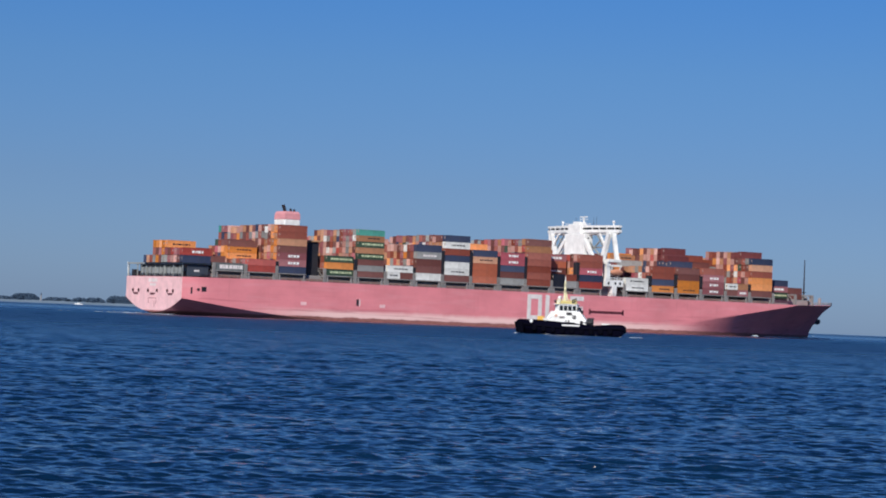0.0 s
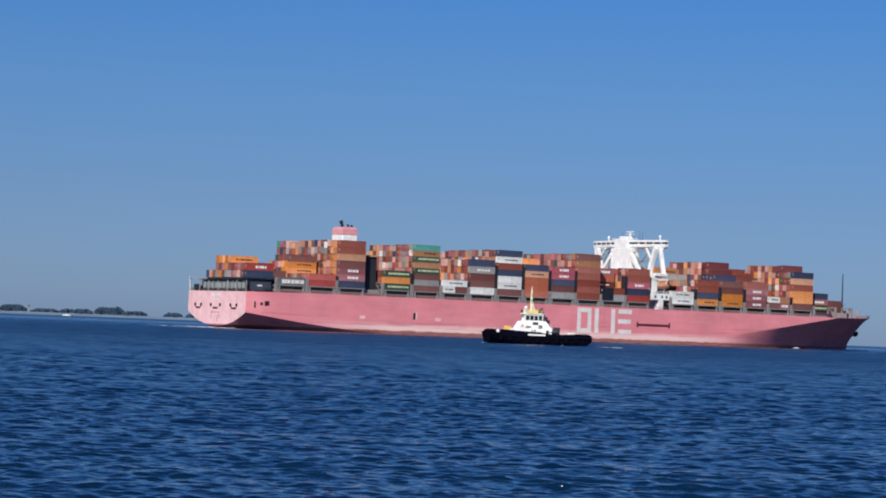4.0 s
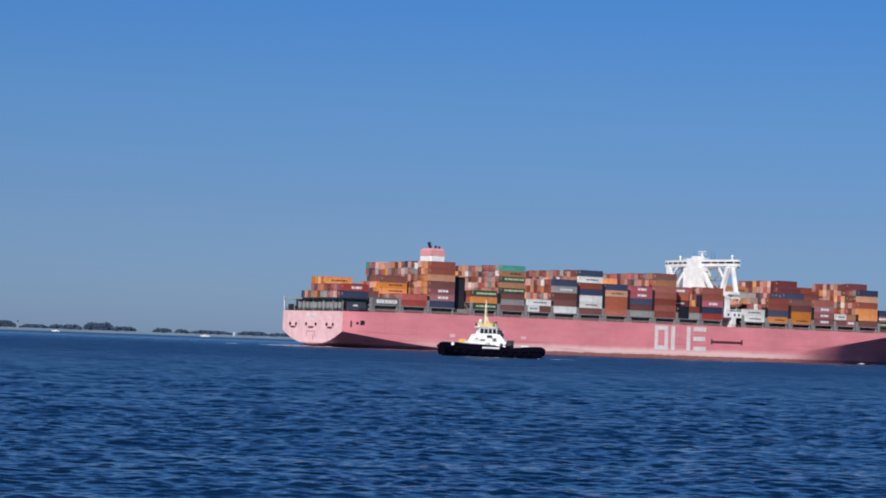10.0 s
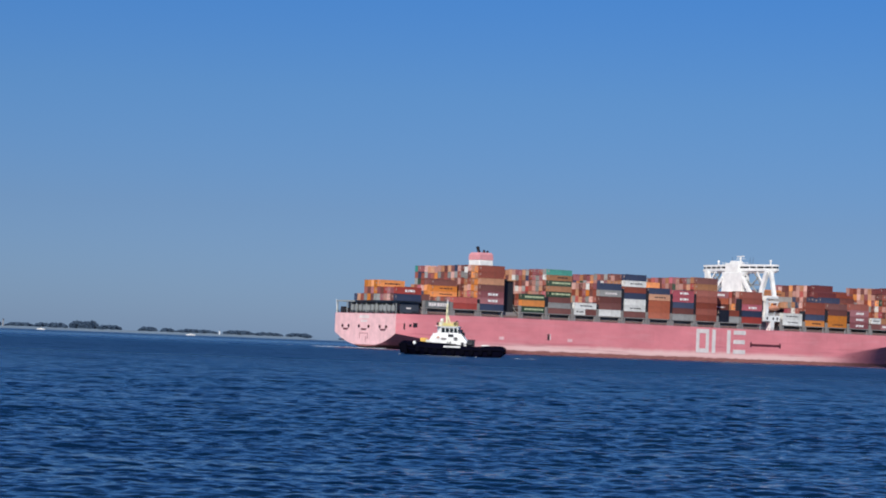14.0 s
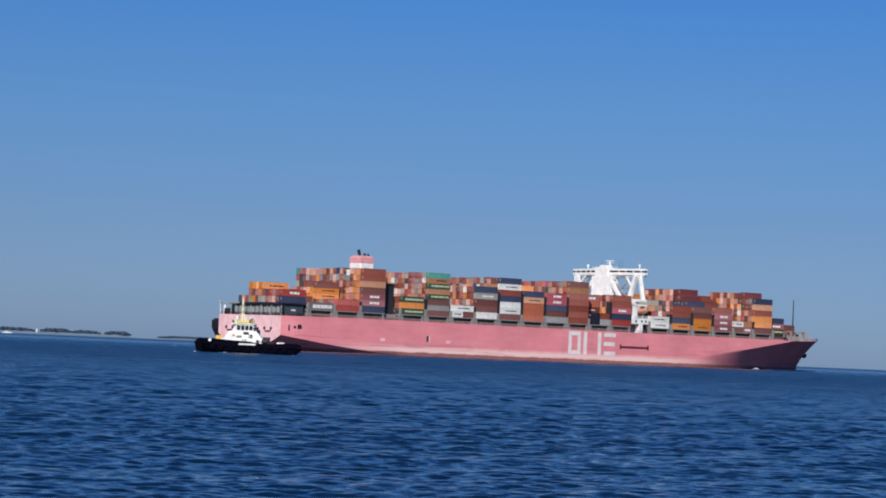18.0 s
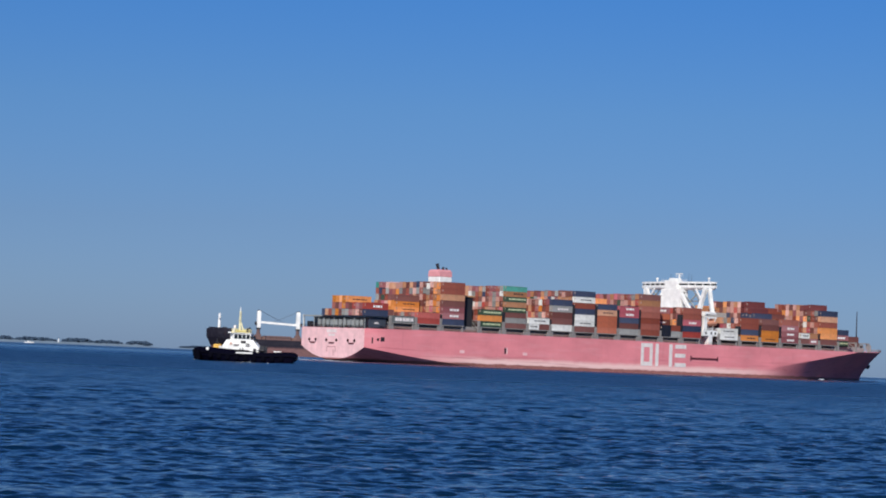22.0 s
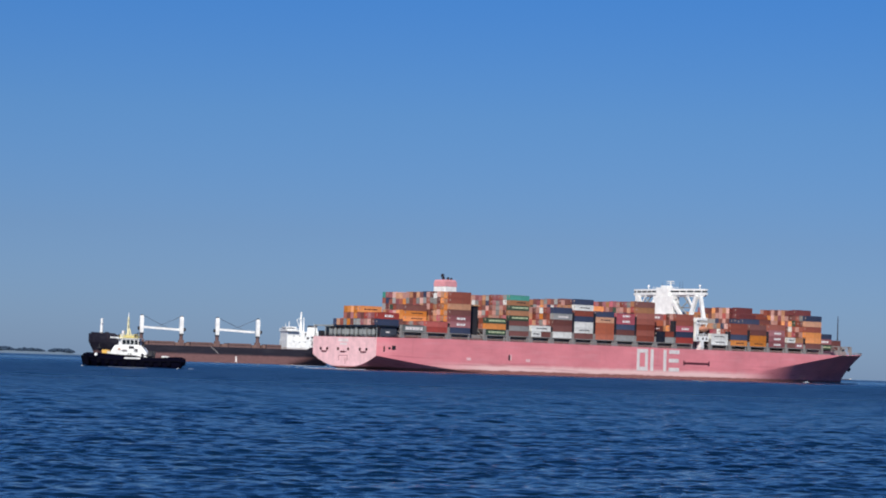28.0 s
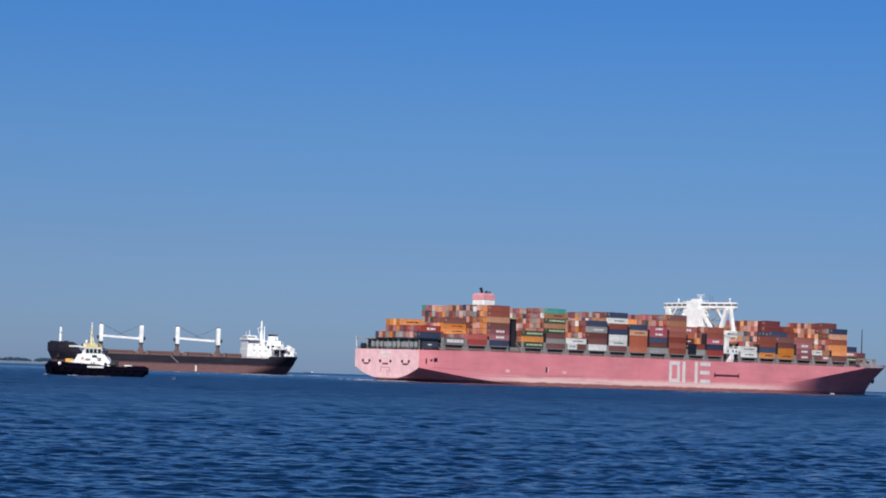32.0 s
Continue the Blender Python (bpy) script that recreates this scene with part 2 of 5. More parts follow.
M_STACK = {k: painted("stack_" + k, [0.9 * c for c in v], 0.55, wear=0.35, scale=0.5, vary="island", swing=SWING.get(k, (0.75, 1.32))) for k, v in BOX_COLOURS.items()}


# ---- mesh tools ----
class Mesh:
    """Collects vertices and faces; every shape is closed."""

    def __init__(self):
        self.v, self.f = [], []

    def add(self, verts, faces):
        n = len(self.v)
        self.v += [tuple(p) for p in verts]
        self.f += [tuple(i + n for i in f) for f in faces]
        return self

    def box(self, x0, x1, y0, y1, z0, z1, cut=0.0):
        """A box; cut: its upright and long edges chamfered by so much."""
        if cut <= 0:
            v = [(x, y, z) for z in (z0, z1) for x, y in ((x0, y0), (x1, y0), (x1, y1), (x0, y1))]
            return self.add(v, [(3, 2, 1, 0), (4, 5, 6, 7), (0, 1, 5, 4), (1, 2, 6, 5), (2, 3, 7, 6), (3, 0, 4, 7)])
        ring = lambda d, z: [(x0 + d + cut, y0 + d, z), (x1 - d - cut, y0 + d, z), (x1 - d, y0 + d + cut, z), (x1 - d, y1 - d - cut, z),
                             (x1 - d - cut, y1 - d, z), (x0 + d + cut, y1 - d, z), (x0 + d, y1 - d - cut, z), (x0 + d, y0 + d + cut, z)]
        return self.rings([ring(cut, z0), ring(0, z0 + cut), ring(0, z1 - cut), ring(cut, z1)])

    def rings(self, rings, closed=True, caps=True):
        """Skins a row of rings of equal length."""
        n, k = len(rings), len(rings[0])
        v = [p for r in rings for p in r]
        f = [(i * k + j, i * k + (j + 1) % k, (i + 1) * k + (j + 1) % k, (i + 1) * k + j)
             for i in range(n - 1) for j in range(k if closed else k - 1)]
        if caps:
            f += [tuple(range(k - 1, -1, -1)), tuple((n - 1) * k + j for j in range(k))]
        return self.add(v, f)

    def tube(self, p, q, r, r2=None, k=8):
        """A round bar from p to q, tapering from r to r2."""
        p, q, r2 = Vector(p), Vector(q), r if r2 is None else r2
        turn = (q - p).to_track_quat("Z", "Y").to_matrix()
        ring = lambda c, rad: [c + turn @ Vector((rad * math.cos(2 * math.pi * j / k), rad * math.sin(2 * math.pi * j / k), 0)) for j in range(k)]
        return self.rings([ring(p, r), ring(q, r2)])

    def beam(self, p, q, w, h=None):
        """A square bar from p to q, w across and h deep."""
        p, q, h = Vector(p), Vector(q), h or w
        turn = (q - p).to_track_quat("Z", "Y").to_matrix()
        ring = lambda c: [c + turn @ Vector((a * w / 2, b * h / 2, 0)) for a, b in ((-1, -1), (1, -1), (1, 1), (-1, 1))]
        return self.rings([ring(p), ring(q)])

    def plate(self, outline, axis, a, b):
        """An outline in two axes drawn out along the third (0, 1, 2) from a to b."""
        def at(p, c):
            l = list(p)
            l.insert(axis, c)
            return l
        return self.rings([[at(p, a) for p in outline], [at(p, b) for p in outline]])

    def blob(self, c, rx, ry, rz, k=6, rng=random):
        """An uneven lump."""
        rings = []
        for i in range(1, 4):
            a = math.pi * i / 4
            rings.append([(c[0] + rx * math.sin(a) * math.cos(2 * math.pi * j / k) * rng.uniform(0.75, 1.2),
                           c[1] + ry * math.sin(a) * math.sin(2 * math.pi * j / k) * rng.uniform(0.75, 1.2),
                           c[2] - rz * math.cos(a) * rng.uniform(0.8, 1.2)) for j in range(k)])
        return self.rings(rings)

    def rail(self, pts, height=1.1, gap=2.5, r=0.05, bars=3):
        """A ship's rail along pts: stanchions and bars."""
        for p, q in zip(pts, pts[1:]):
            p, q = Vector(p), Vector(q)
            n = max(1, round((q - p).length / gap))
            for i in range(n + 1):
                s = p.lerp(q, i / n)
                self.beam(s, s + Vector((0, 0, height)), r * 2)
            for j in range(1, bars + 1):
                up = Vector((0, 0, height * j / bars))
                self.beam(p + up, q + up, r * 1.6)
        return self

    def data(self, name, materials, index=None, smooth=False):
        me = bpy.data.meshes.new(name)
        me.from_pydata(self.v, [], self.f)
        for m in materials if isinstance(materials, (list, tuple)) else (materials,):
            me.materials.append(m)
        if index is not None:
            me.polygons.foreach_set("material_index", index)
        if smooth:
            me.polygons.foreach_set("use_smooth", [True] * len(me.polygons))
        me.update()
        if smooth:
            me.set_sharp_from_angle(angle=radians(32))
        return me


def part(name, mesh, mat, parent, label="", smooth=False, at=None):
    """One mesh object under a thing or a part."""
    ob = new(name, mesh.data(name, mat, smooth=smooth) if isinstance(mesh, Mesh) else mesh)
    ob.parent = parent
    if at is not None:
        ob.matrix_basis = at
    return tagged(ob, label)


def thing(name, label, category, group="", kind=""):
    return tagged(new(name), label, category, group, kind)


# ---- the sea ----
def wave_height(x, y):
    """Wind sea: many short-crested trains that run towards the shore. Far out, where the finest ripples merge, the longer trains carry the slope."""
    z = np.zeros_like(x)
    for wl_, share, n in ((10.0, 0.015, 14), (5.0, 0.014, 18), (2.6, 0.03, 26), (1.5, 0.045, 34), (0.9, 0.075, 40), (0.56, 0.085, 40), (0.34, 0.06, 44)):
        if wl_ > 9:
            reach = 1.0 + 2.6 * np.clip((y - 280.0) / 400.0, 0, 1)
        else:
            grow = 1.2 if wl_ > 1.2 else 0.4
            reach = (1.0 + grow * np.clip((y - 35.0 * wl_) / (50.0 * wl_), 0, 1)) * np.clip(((190.0 if wl_ > 1.2 else 220.0) * wl_ - y) / (140.0 * wl_), 0, 1)
        live = np.nonzero(np.max(reach * np.ones_like(y), axis=1) > 0)[0]
        if not len(live):
            continue
        rng = np.random.RandomState(int(wl_ * 100))
        lo, hi = live[0], live[-1] + 1
        xs, yq = x[lo:hi], y[lo:hi]
        train = np.zeros_like(xs)
        for _ in range(n):
            length = wl_ * rng.uniform(0.75, 1.35)
            k = 2 * np.pi / length
            a = rng.normal(0.12, 0.5 if wl_ > 4 else 0.8)
            amp = share / np.sqrt(n / 2) / k
            ph = k * (xs * np.sin(a) + yq * np.cos(a)) + rng.uniform(0, 6.283)
            train += amp * (np.sin(ph) - 0.2 * np.cos(2 * ph))
        z[lo:hi] += (reach * np.ones_like(y))[lo:hi] * train
    # gusts: patches of rougher and smoother water
    g = 0.5 + 0.5 * np.sin(x * 0.045 + 1.3 * np.sin(y * 0.03)) * np.sin(y * 0.061 + 1.7 * np.sin(x * 0.021 + 2.0))
    return z * (0.84 + 0.26 * g)


LEAN = 1.9


def sea_grid(ys, columns, near, far):
    """Rows at ys; the columns fan out with the distance, and four on each side reach the edge of the sea."""
    base = np.maximum(ys, near) + 18.0
    xs = base[:, None] * np.linspace(-0.26, 0.40, columns)[None, :]
    k = np.array([1.0, 0.3, 0.08, 0.02])
    left = xs[:, :1] + (-4950 - xs[:, :1]) * k[None, :]
    right = xs[:, -1:] + (4950 - xs[:, -1:]) * k[::-1][None, :]
    x = np.concatenate([left, xs, right], 1)
    y = np.repeat(ys[:, None], x.shape[1], 1)
    z = wave_height(x, y) * np.clip((y - near + 5.0) / 5.0, 0, 1) * np.clip((2100.0 - y) / 1300.0, 0, 1)
    z[:, :4] = 0
    z[:, -4:] = 0
    y = y - LEAN * z                       # the crests lean forward as they run in: steep fronts, long backs
    rows, cols = x.shape
    i = np.arange((rows - 1) * cols).reshape(rows - 1, cols)[:, :-1].ravel()
    return np.stack([x, y, z], -1).reshape(-1, 3), np.stack([i, i + 1, i + cols + 1, i + cols], 1)


def build_sea():
    near = 24.0
    rows = near * np.power(640.0 / near, np.linspace(0, 1, 1750))
    a, fa = sea_grid(np.concatenate([[-4900, -1500, -300, -60, 5], rows]), 500, near, 640)
    b, fb = sea_grid(np.concatenate([np.arange(640.0, 3600.0, 2.4), np.geomspace(3610, 5030, 12)]), 170, near, 5030)
    co, quads = np.concatenate([a, b]), np.concatenate([fa, fb + len(a)])
    me = bpy.data.meshes.new("water")
    me.vertices.add(len(co))
    me.vertices.foreach_set("co", co.ravel())
    me.loops.add(quads.size)
    me.loops.foreach_set("vertex_index", quads.ravel())
    me.polygons.add(len(quads))
    me.polygons.foreach_set("loop_start", np.arange(0, quads.size, 4))
    me.polygons.foreach_set("use_smooth", np.ones(len(quads), dtype=bool))
    me.update(calc_edges=True)
    me.materials.append(M_SEA)
    return tagged(new("water", me), "dark blue wind-rippled sea water", "sea", kind="structure")


water = build_sea()


# ---- the far shore ----
FAR = 4600.0


def bearing(b, d=FAR, z=0.0):
    return Vector((d * math.sin(radians(b)), d * math.cos(radians(b)), z))


def build_shore():
    """A low dike with a beach in haze-tinted colour, as one long sheet with thickness."""
    rng = random.Random(3)
    for name, b0, b1, top, d in (("shore_dike", -18.0, -2.55, 5.2, FAR), ("shore_dike", -2.5, 1.5, 3.4, FAR + 180)):
        rings = []
        n = int((b1 - b0) / 0.08)
        for i in range(n + 1):
            b = b0 + (b1 - b0) * i / n
            e = min(1.0, 4 * min(i, n - i) / n + 0.15) if d > FAR else min(1.0, (n - i) / 8 + 0.1)
            h = top * e * rng.uniform(0.88, 1.1)
            rings.append([bearing(b, d - 45, -0.6), bearing(b, d - 18, 0.35 * h), bearing(b, d - 6, 0.9 * h), bearing(b, d + 6, h), bearing(b, d + 60, 0.9 * h), bearing(b, d + 60, -0.6)])
        m = Mesh().rings(rings)
        tagged(new(name, m.data(name, M_SAND, smooth=False)), "long low dike with haze-tinted sand across the water", "shore", kind="structure")


def build_woods():
    """Trees on the dike: tapered trunks, limbs and uneven crowns of many clumps."""
    rng = random.Random(11)
    belts = ((-18.0, -10.95, 14.0), (-10.9, -10.28, 16.5), (-10.12, -9.5, 11.0), (-9.45, -9.1, 12.0), (-9.15, -8.7, 13.0), (-8.62, -8.3, 18.0), (-8.35, -7.95, 19.0),
             (-7.95, -7.4, 12.5), (-6.95, -6.55, 12.3), (-6.42, -6.12, 11.3), (-6.05, -5.1, 10.6), (-4.93, -4.2, 11.8), (-4.2, -3.52, 10.4), (-3.4, -2.8, 10.8), (-2.1, -0.6, 7.0))
    crowns, trunks = Mesh(), Mesh()
    for b0, b1, top in belts:
        n = max(4, int((b1 - b0) / 0.032))
        for i in range(n):
            f = (i + rng.uniform(0.1, 0.9)) / n
            edge = min(1.0, 0.55 + 2.2 * min(f, 1 - f))
            b = b0 + (b1 - b0) * f
            p = bearing(b, FAR + (190 if b > -2.5 else rng.uniform(4, 45)))
            ground = 3.0 if b > -2.5 else 4.4
            h = 1.18 * (top - ground) * edge * rng.uniform(0.86, 1.04)
            s = Vector((p.x, p.y, ground))
            trunks.tube(s, s + Vector((0, 0, h * 0.55)), 0.35, 0.18, 5)
            for a in range(3):
                t = s + Vector((0, 0, h * 0.4))
                w = 2.1 * a + rng.uniform(0, 1)
                trunks.tube(t, t + Vector((1.8 * math.cos(w), 1.8 * math.sin(w), h * 0.25)), 0.14, 0.06, 4)
            for _ in range(30):
                a, r, u = rng.uniform(0, 6.28), 3.6 * math.sqrt(rng.random()), rng.uniform(0.02, 0.92)
                w = math.sin(math.pi * min(1, u + 0.12)) ** 0.6
                crowns.blob((s.x + r * w * math.cos(a), s.y + r * w * math.sin(a), ground + h * u), rng.uniform(1.8, 3.0), rng.uniform(1.6, 2.6), rng.uniform(1.2, 1.9) * min(1, h / 7), 5, rng)
    ob = thing("far_woods", "dark blue-grey belt of trees on a far dike, haze in the colour", "trees", kind="stuff")
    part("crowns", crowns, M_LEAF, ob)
    part("trunks", trunks, M_BARK, ob)


def build_far_tower():
    p = bearing(-10.2, FAR - 10)
    ob = thing("shore_tower", "slim dark harbour light tower on the far shore", "tower")
    ob.location = p
    part("tower_shaft", Mesh().tube((0, 0, 2.0), (0, 0, 15.0), 1.5, 1.0, 10), M_GREY, ob)
    part("gallery", Mesh().tube((0, 0, 15.0), (0, 0, 15.6), 1.7, 1.7, 10), M_GREY, ob)
    part("lantern", Mesh().tube((0, 0, 15.6), (0, 0, 17.6), 1.0, 1.0, 8), M_PANE, ob)
    part("lantern_roof", Mesh().tube((0, 0, 17.6), (0, 0, 19.4), 1.2, 0.1, 8), M_DARK, ob)
    q = bearing(-5.02, FAR - 10)
    ob = thing("shore_tower", "short white beacon post between the trees", "tower")
    ob.location = q
    part("tower_shaft", Mesh().tube((0, 0, 2.0), (0, 0, 10.5), 1.2, 0.9, 10), M_WHITE, ob)
    part("lantern", Mesh().tube((0, 0, 10.5), (0, 0, 12.0), 0.9, 0.5, 8), M_PANE, ob)


def motor_boat(b, d, size, turn, label):
    ob = thing("motor_boat", label, "boat", "small craft by the far shore")
    ob.matrix_basis = Matrix.Translation(bearing(b, d)) @ pose(0, 0, 0, 0, 0, turn)
    L = size
    half = lambda u: 0.16 * L * (1 - max(0.0, (u - 0.45) / 0.55) ** 2.2)
    rings = []
    for i in range(11):
        u = i / 10
        w, s = max(0.02, half(u)), 0.11 * L * (1 + 0.35 * u * u)
        rings.append([(u * L, -w, s), (u * L, -0.85 * w, -0.1), (u * L, 0, -0.5), (u * L, 0.85 * w, -0.1), (u * L, w, s)])
    part("hull", Mesh().rings(rings), M_WHITE, ob)
    part("cabin", Mesh().plate([(0.28 * L, 0.10 * L), (0.70 * L, 0.12 * L), (0.58 * L, 0.21 * L), (0.30 * L, 0.21 * L)], 1, -0.10 * L, 0.10 * L), M_WHITE, ob)
    part("window", Mesh().box(0.33 * L, 0.60 * L, -0.105 * L, 0.105 * L, 0.15 * L, 0.185 * L), M_PANE, ob)
    part("aerial", Mesh().tube((0.4 * L, 0, 0.2 * L), (0.38 * L, 0, 0.38 * L), 0.05, 0.02, 5), M_DARK, ob)
    return ob


def far_vessel(b, d, L, label):
    """A coaster hull-down near the horizon."""
    ob = thing("far_vessel", label, "ship", "vessels near the horizon")
    ob.matrix_basis = Matrix.Translation(bearing(b, d)) @ pose(0, 0, 0, 0, 0, 185)
    rings = []
    for i in range(9):
        u = i / 8
        w = 0.07 * L * (1 - max(0, (u - 0.6) / 0.4) ** 2) + 0.02
        s = 0.045 * L * (1.0 + 0.5 * max(0, u - 0.7) / 0.3)
        rings.append([(u * L, -w, s), (u * L, -0.9 * w, -0.5), (u * L, 0.9 * w, -0.5), (u * L, w, s)])
    part("hull", Mesh().rings(rings), M_DARK, ob)
    part("deckhouse", Mesh().box(0.05 * L, 0.2 * L, -0.05 * L, 0.05 * L, 0.045 * L, 0.13 * L, 0.1), M_WHITE, ob)
    part("mast", Mesh().tube((0.15 * L, 0, 0.12 * L), (0.15 * L, 0, 0.2 * L), 0.25, 0.1, 5), M_WHITE, ob)
    part("hatch", Mesh().box(0.25 * L, 0.85 * L, -0.05 * L, 0.05 * L, 0.04 * L, 0.065 * L), M_HATCH, ob)


build_shore()
build_woods()
build_far_tower()
motor_boat(-5.83, 4200, 17, 8, "small white motor boat lying off the far shore")
motor_boat(-9.2, 4300, 15, 176, "small white motor boat under the far dike")
far_vessel(16.0, 4650, 22, "tiny dark coaster near the horizon")
far_vessel(3.3, 4650, 20, "tiny dark coaster with a white deckhouse far off")


# ---- the container ship ----
HALF = 25.3                                  # half the ship's beam


def deck_height(x):
    return 14.7 + 0.5 * min(1, x / 40) + 1.0 * max(0, (x - 318) / 46) ** 1.5


STERN = 1.7                                  # the transom's place along the hull


def aft_knuckle(x):
    return 6.8 * (1 - x / 74) ** 1.65 if x < 74 else 0.0


def fore_knuckle(x):
    return 3.7 + 0.156 * max(0.0, x - 246)


def half_breadth(x, z):
    """Half the hull's width: full amidships, run in under the counter aft, flared forward."""
    b = HALF
    if x < 75:
        b = HALF - 1.9 * (1 - min(1, (x - STERN) / 14)) ** 2
        knuckle = aft_knuckle(x)
        keel = 1.5 - 0.35 * x
        if z < knuckle:
            f = min(1.0, (knuckle - z) / (knuckle - keel))
            b *= max(0.0, 1 - f) ** 0.45
    if x > 246:
        # flat side above a straight knuckle that climbs to the deck, hollow flare below it
        top = 16.2
        knuckle = min(top, fore_knuckle(x))
        wide = HALF * (1 - (max(0.0, x - 316) / 48.0) ** 2.3) if x < 364 else 0.0
        fine = HALF * (1 - ((x - 246) / 102.5) ** 1.5) if x < 348.5 else 0.0
        s = min(1.0, max(0.0, z / knuckle))
        b = fine + (wide - fine) * s ** (1.0 + 0.45 * min(1.0, max(0.0, (x - 262) / 60)))
        if x > 348.5:
            foot = 16.0 * ((x - 348.5) / 15.5) ** (1 / 1.9)
            b = wide * max(0.0, min(1.0, (z - foot) / max(0.4, top - foot))) ** 1.4
    return b


def build_hull(ship):
    stations = [STERN, 2.2] + [1.5 * i for i in range(2, 51)] + [80, 100, 130, 165, 200, 220, 236] + [243 + 2 * i for i in range(50)] + [343, 346, 348.4, 350, 352, 354.5, 357, 359, 361, 362.5, 363.5, 364]
    rings = []
    for x in stations:
        top = deck_height(x)
        crease = min(top - 0.3, max(0.3, aft_knuckle(x) if x < 74 else fore_knuckle(x)))
        zs = [-3.0, -1.5, -0.5] + [crease * i / 22 for i in range(23)] + [crease + (top - crease) * i / 9 for i in range(1, 10)]
        side = []
        for z in zs:
            keel = max(-3.0, 1.5 - 0.35 * x) if x < 75 else -3.0
            zz = max(z, keel)
            # the stem rakes: below it the section closes on the centre line
            b = half_breadth(x, zz)
            if x > 348.5:
                s = ((x - 348.5) / 15.5) ** (1 / 1.9)
                if zz < 16 * s:
                    zz, b = min(top, 16 * s), 0.0
            side.append((b, zz))
        rings.append([(x, -b, z) for b, z in side] + [(x, b, z) for b, z in reversed(side)])
    m = Mesh().rings(rings)
    hull = part("hull", m, M_HULL, ship, "faded pink steel hull with rusty boot-topping", smooth=True)
    # a separate transom plate, its bright sunlit look put into the paint
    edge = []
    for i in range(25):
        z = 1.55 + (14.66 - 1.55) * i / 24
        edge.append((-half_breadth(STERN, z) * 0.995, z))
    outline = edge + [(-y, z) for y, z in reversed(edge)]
    part("transom", Mesh().plate(outline, 0, STERN - 0.05, STERN + 0.05), M_STERN, ship, "pale pink transom, sunlit brightness in its paint")
    return hull


def fairlead(ship, at, turn, w=1.6, h=0.9):
    """A mooring pipe: a rounded frame with a dark throat."""
    outer = [(w * 0.5 * math.cos(a), h * 0.5 * math.sin(a)) for a in [2 * math.pi * i / 12 for i in range(12)]]
    frame_ = Mesh().rings([[(0.0, p[0], p[1]) for p in outer], [(0.18, p[0] * 0.95, p[1] * 0.95) for p in outer]])
    m = Matrix.Translation(at) @ pose(0, 0, 0, 0, 0, turn)
    ob = part("fairlead", frame_, M_DRED, ship, at=m)
    part("throat", Mesh().rings([[(0.18, p[0] * 0.8, p[1] * 0.8) for p in outer], [(0.22, p[0] * 0.75, p[1] * 0.75) for p in outer]]), M_BLACK, ob)


def side_mark(name, ship, outline, mat, label="", lift=0.06):
    b = half_breadth(sum(p[0] for p in outline) / len(outline), sum(p[1] for p in outline) / len(outline))
    return part(name, Mesh().plate(outline, 1, -b - lift, -b + 0.06), mat, ship, label)


def rect(x0, x1, z0, z1):
    return [(x0, z0), (x1, z0), (x1, z1), (x0, z1)]


BAYS = (("A", 0.5), ("B", 15.2), ("C", 29.3), ("D", 43.2), ("E", 65.2), ("F", 79.7), ("G", 93.9), ("H", 107.8), ("I", 121.9), ("J", 136.1), ("K", 150.2), ("L", 164.2),
        ("l", 178.0), ("M", 192.0), ("N", 217.6), ("O", 232.1), ("P", 246.7), ("Q", 261.2), ("R", 275.6), ("S", 290.0), ("T", 304.4), ("U", 318.0))


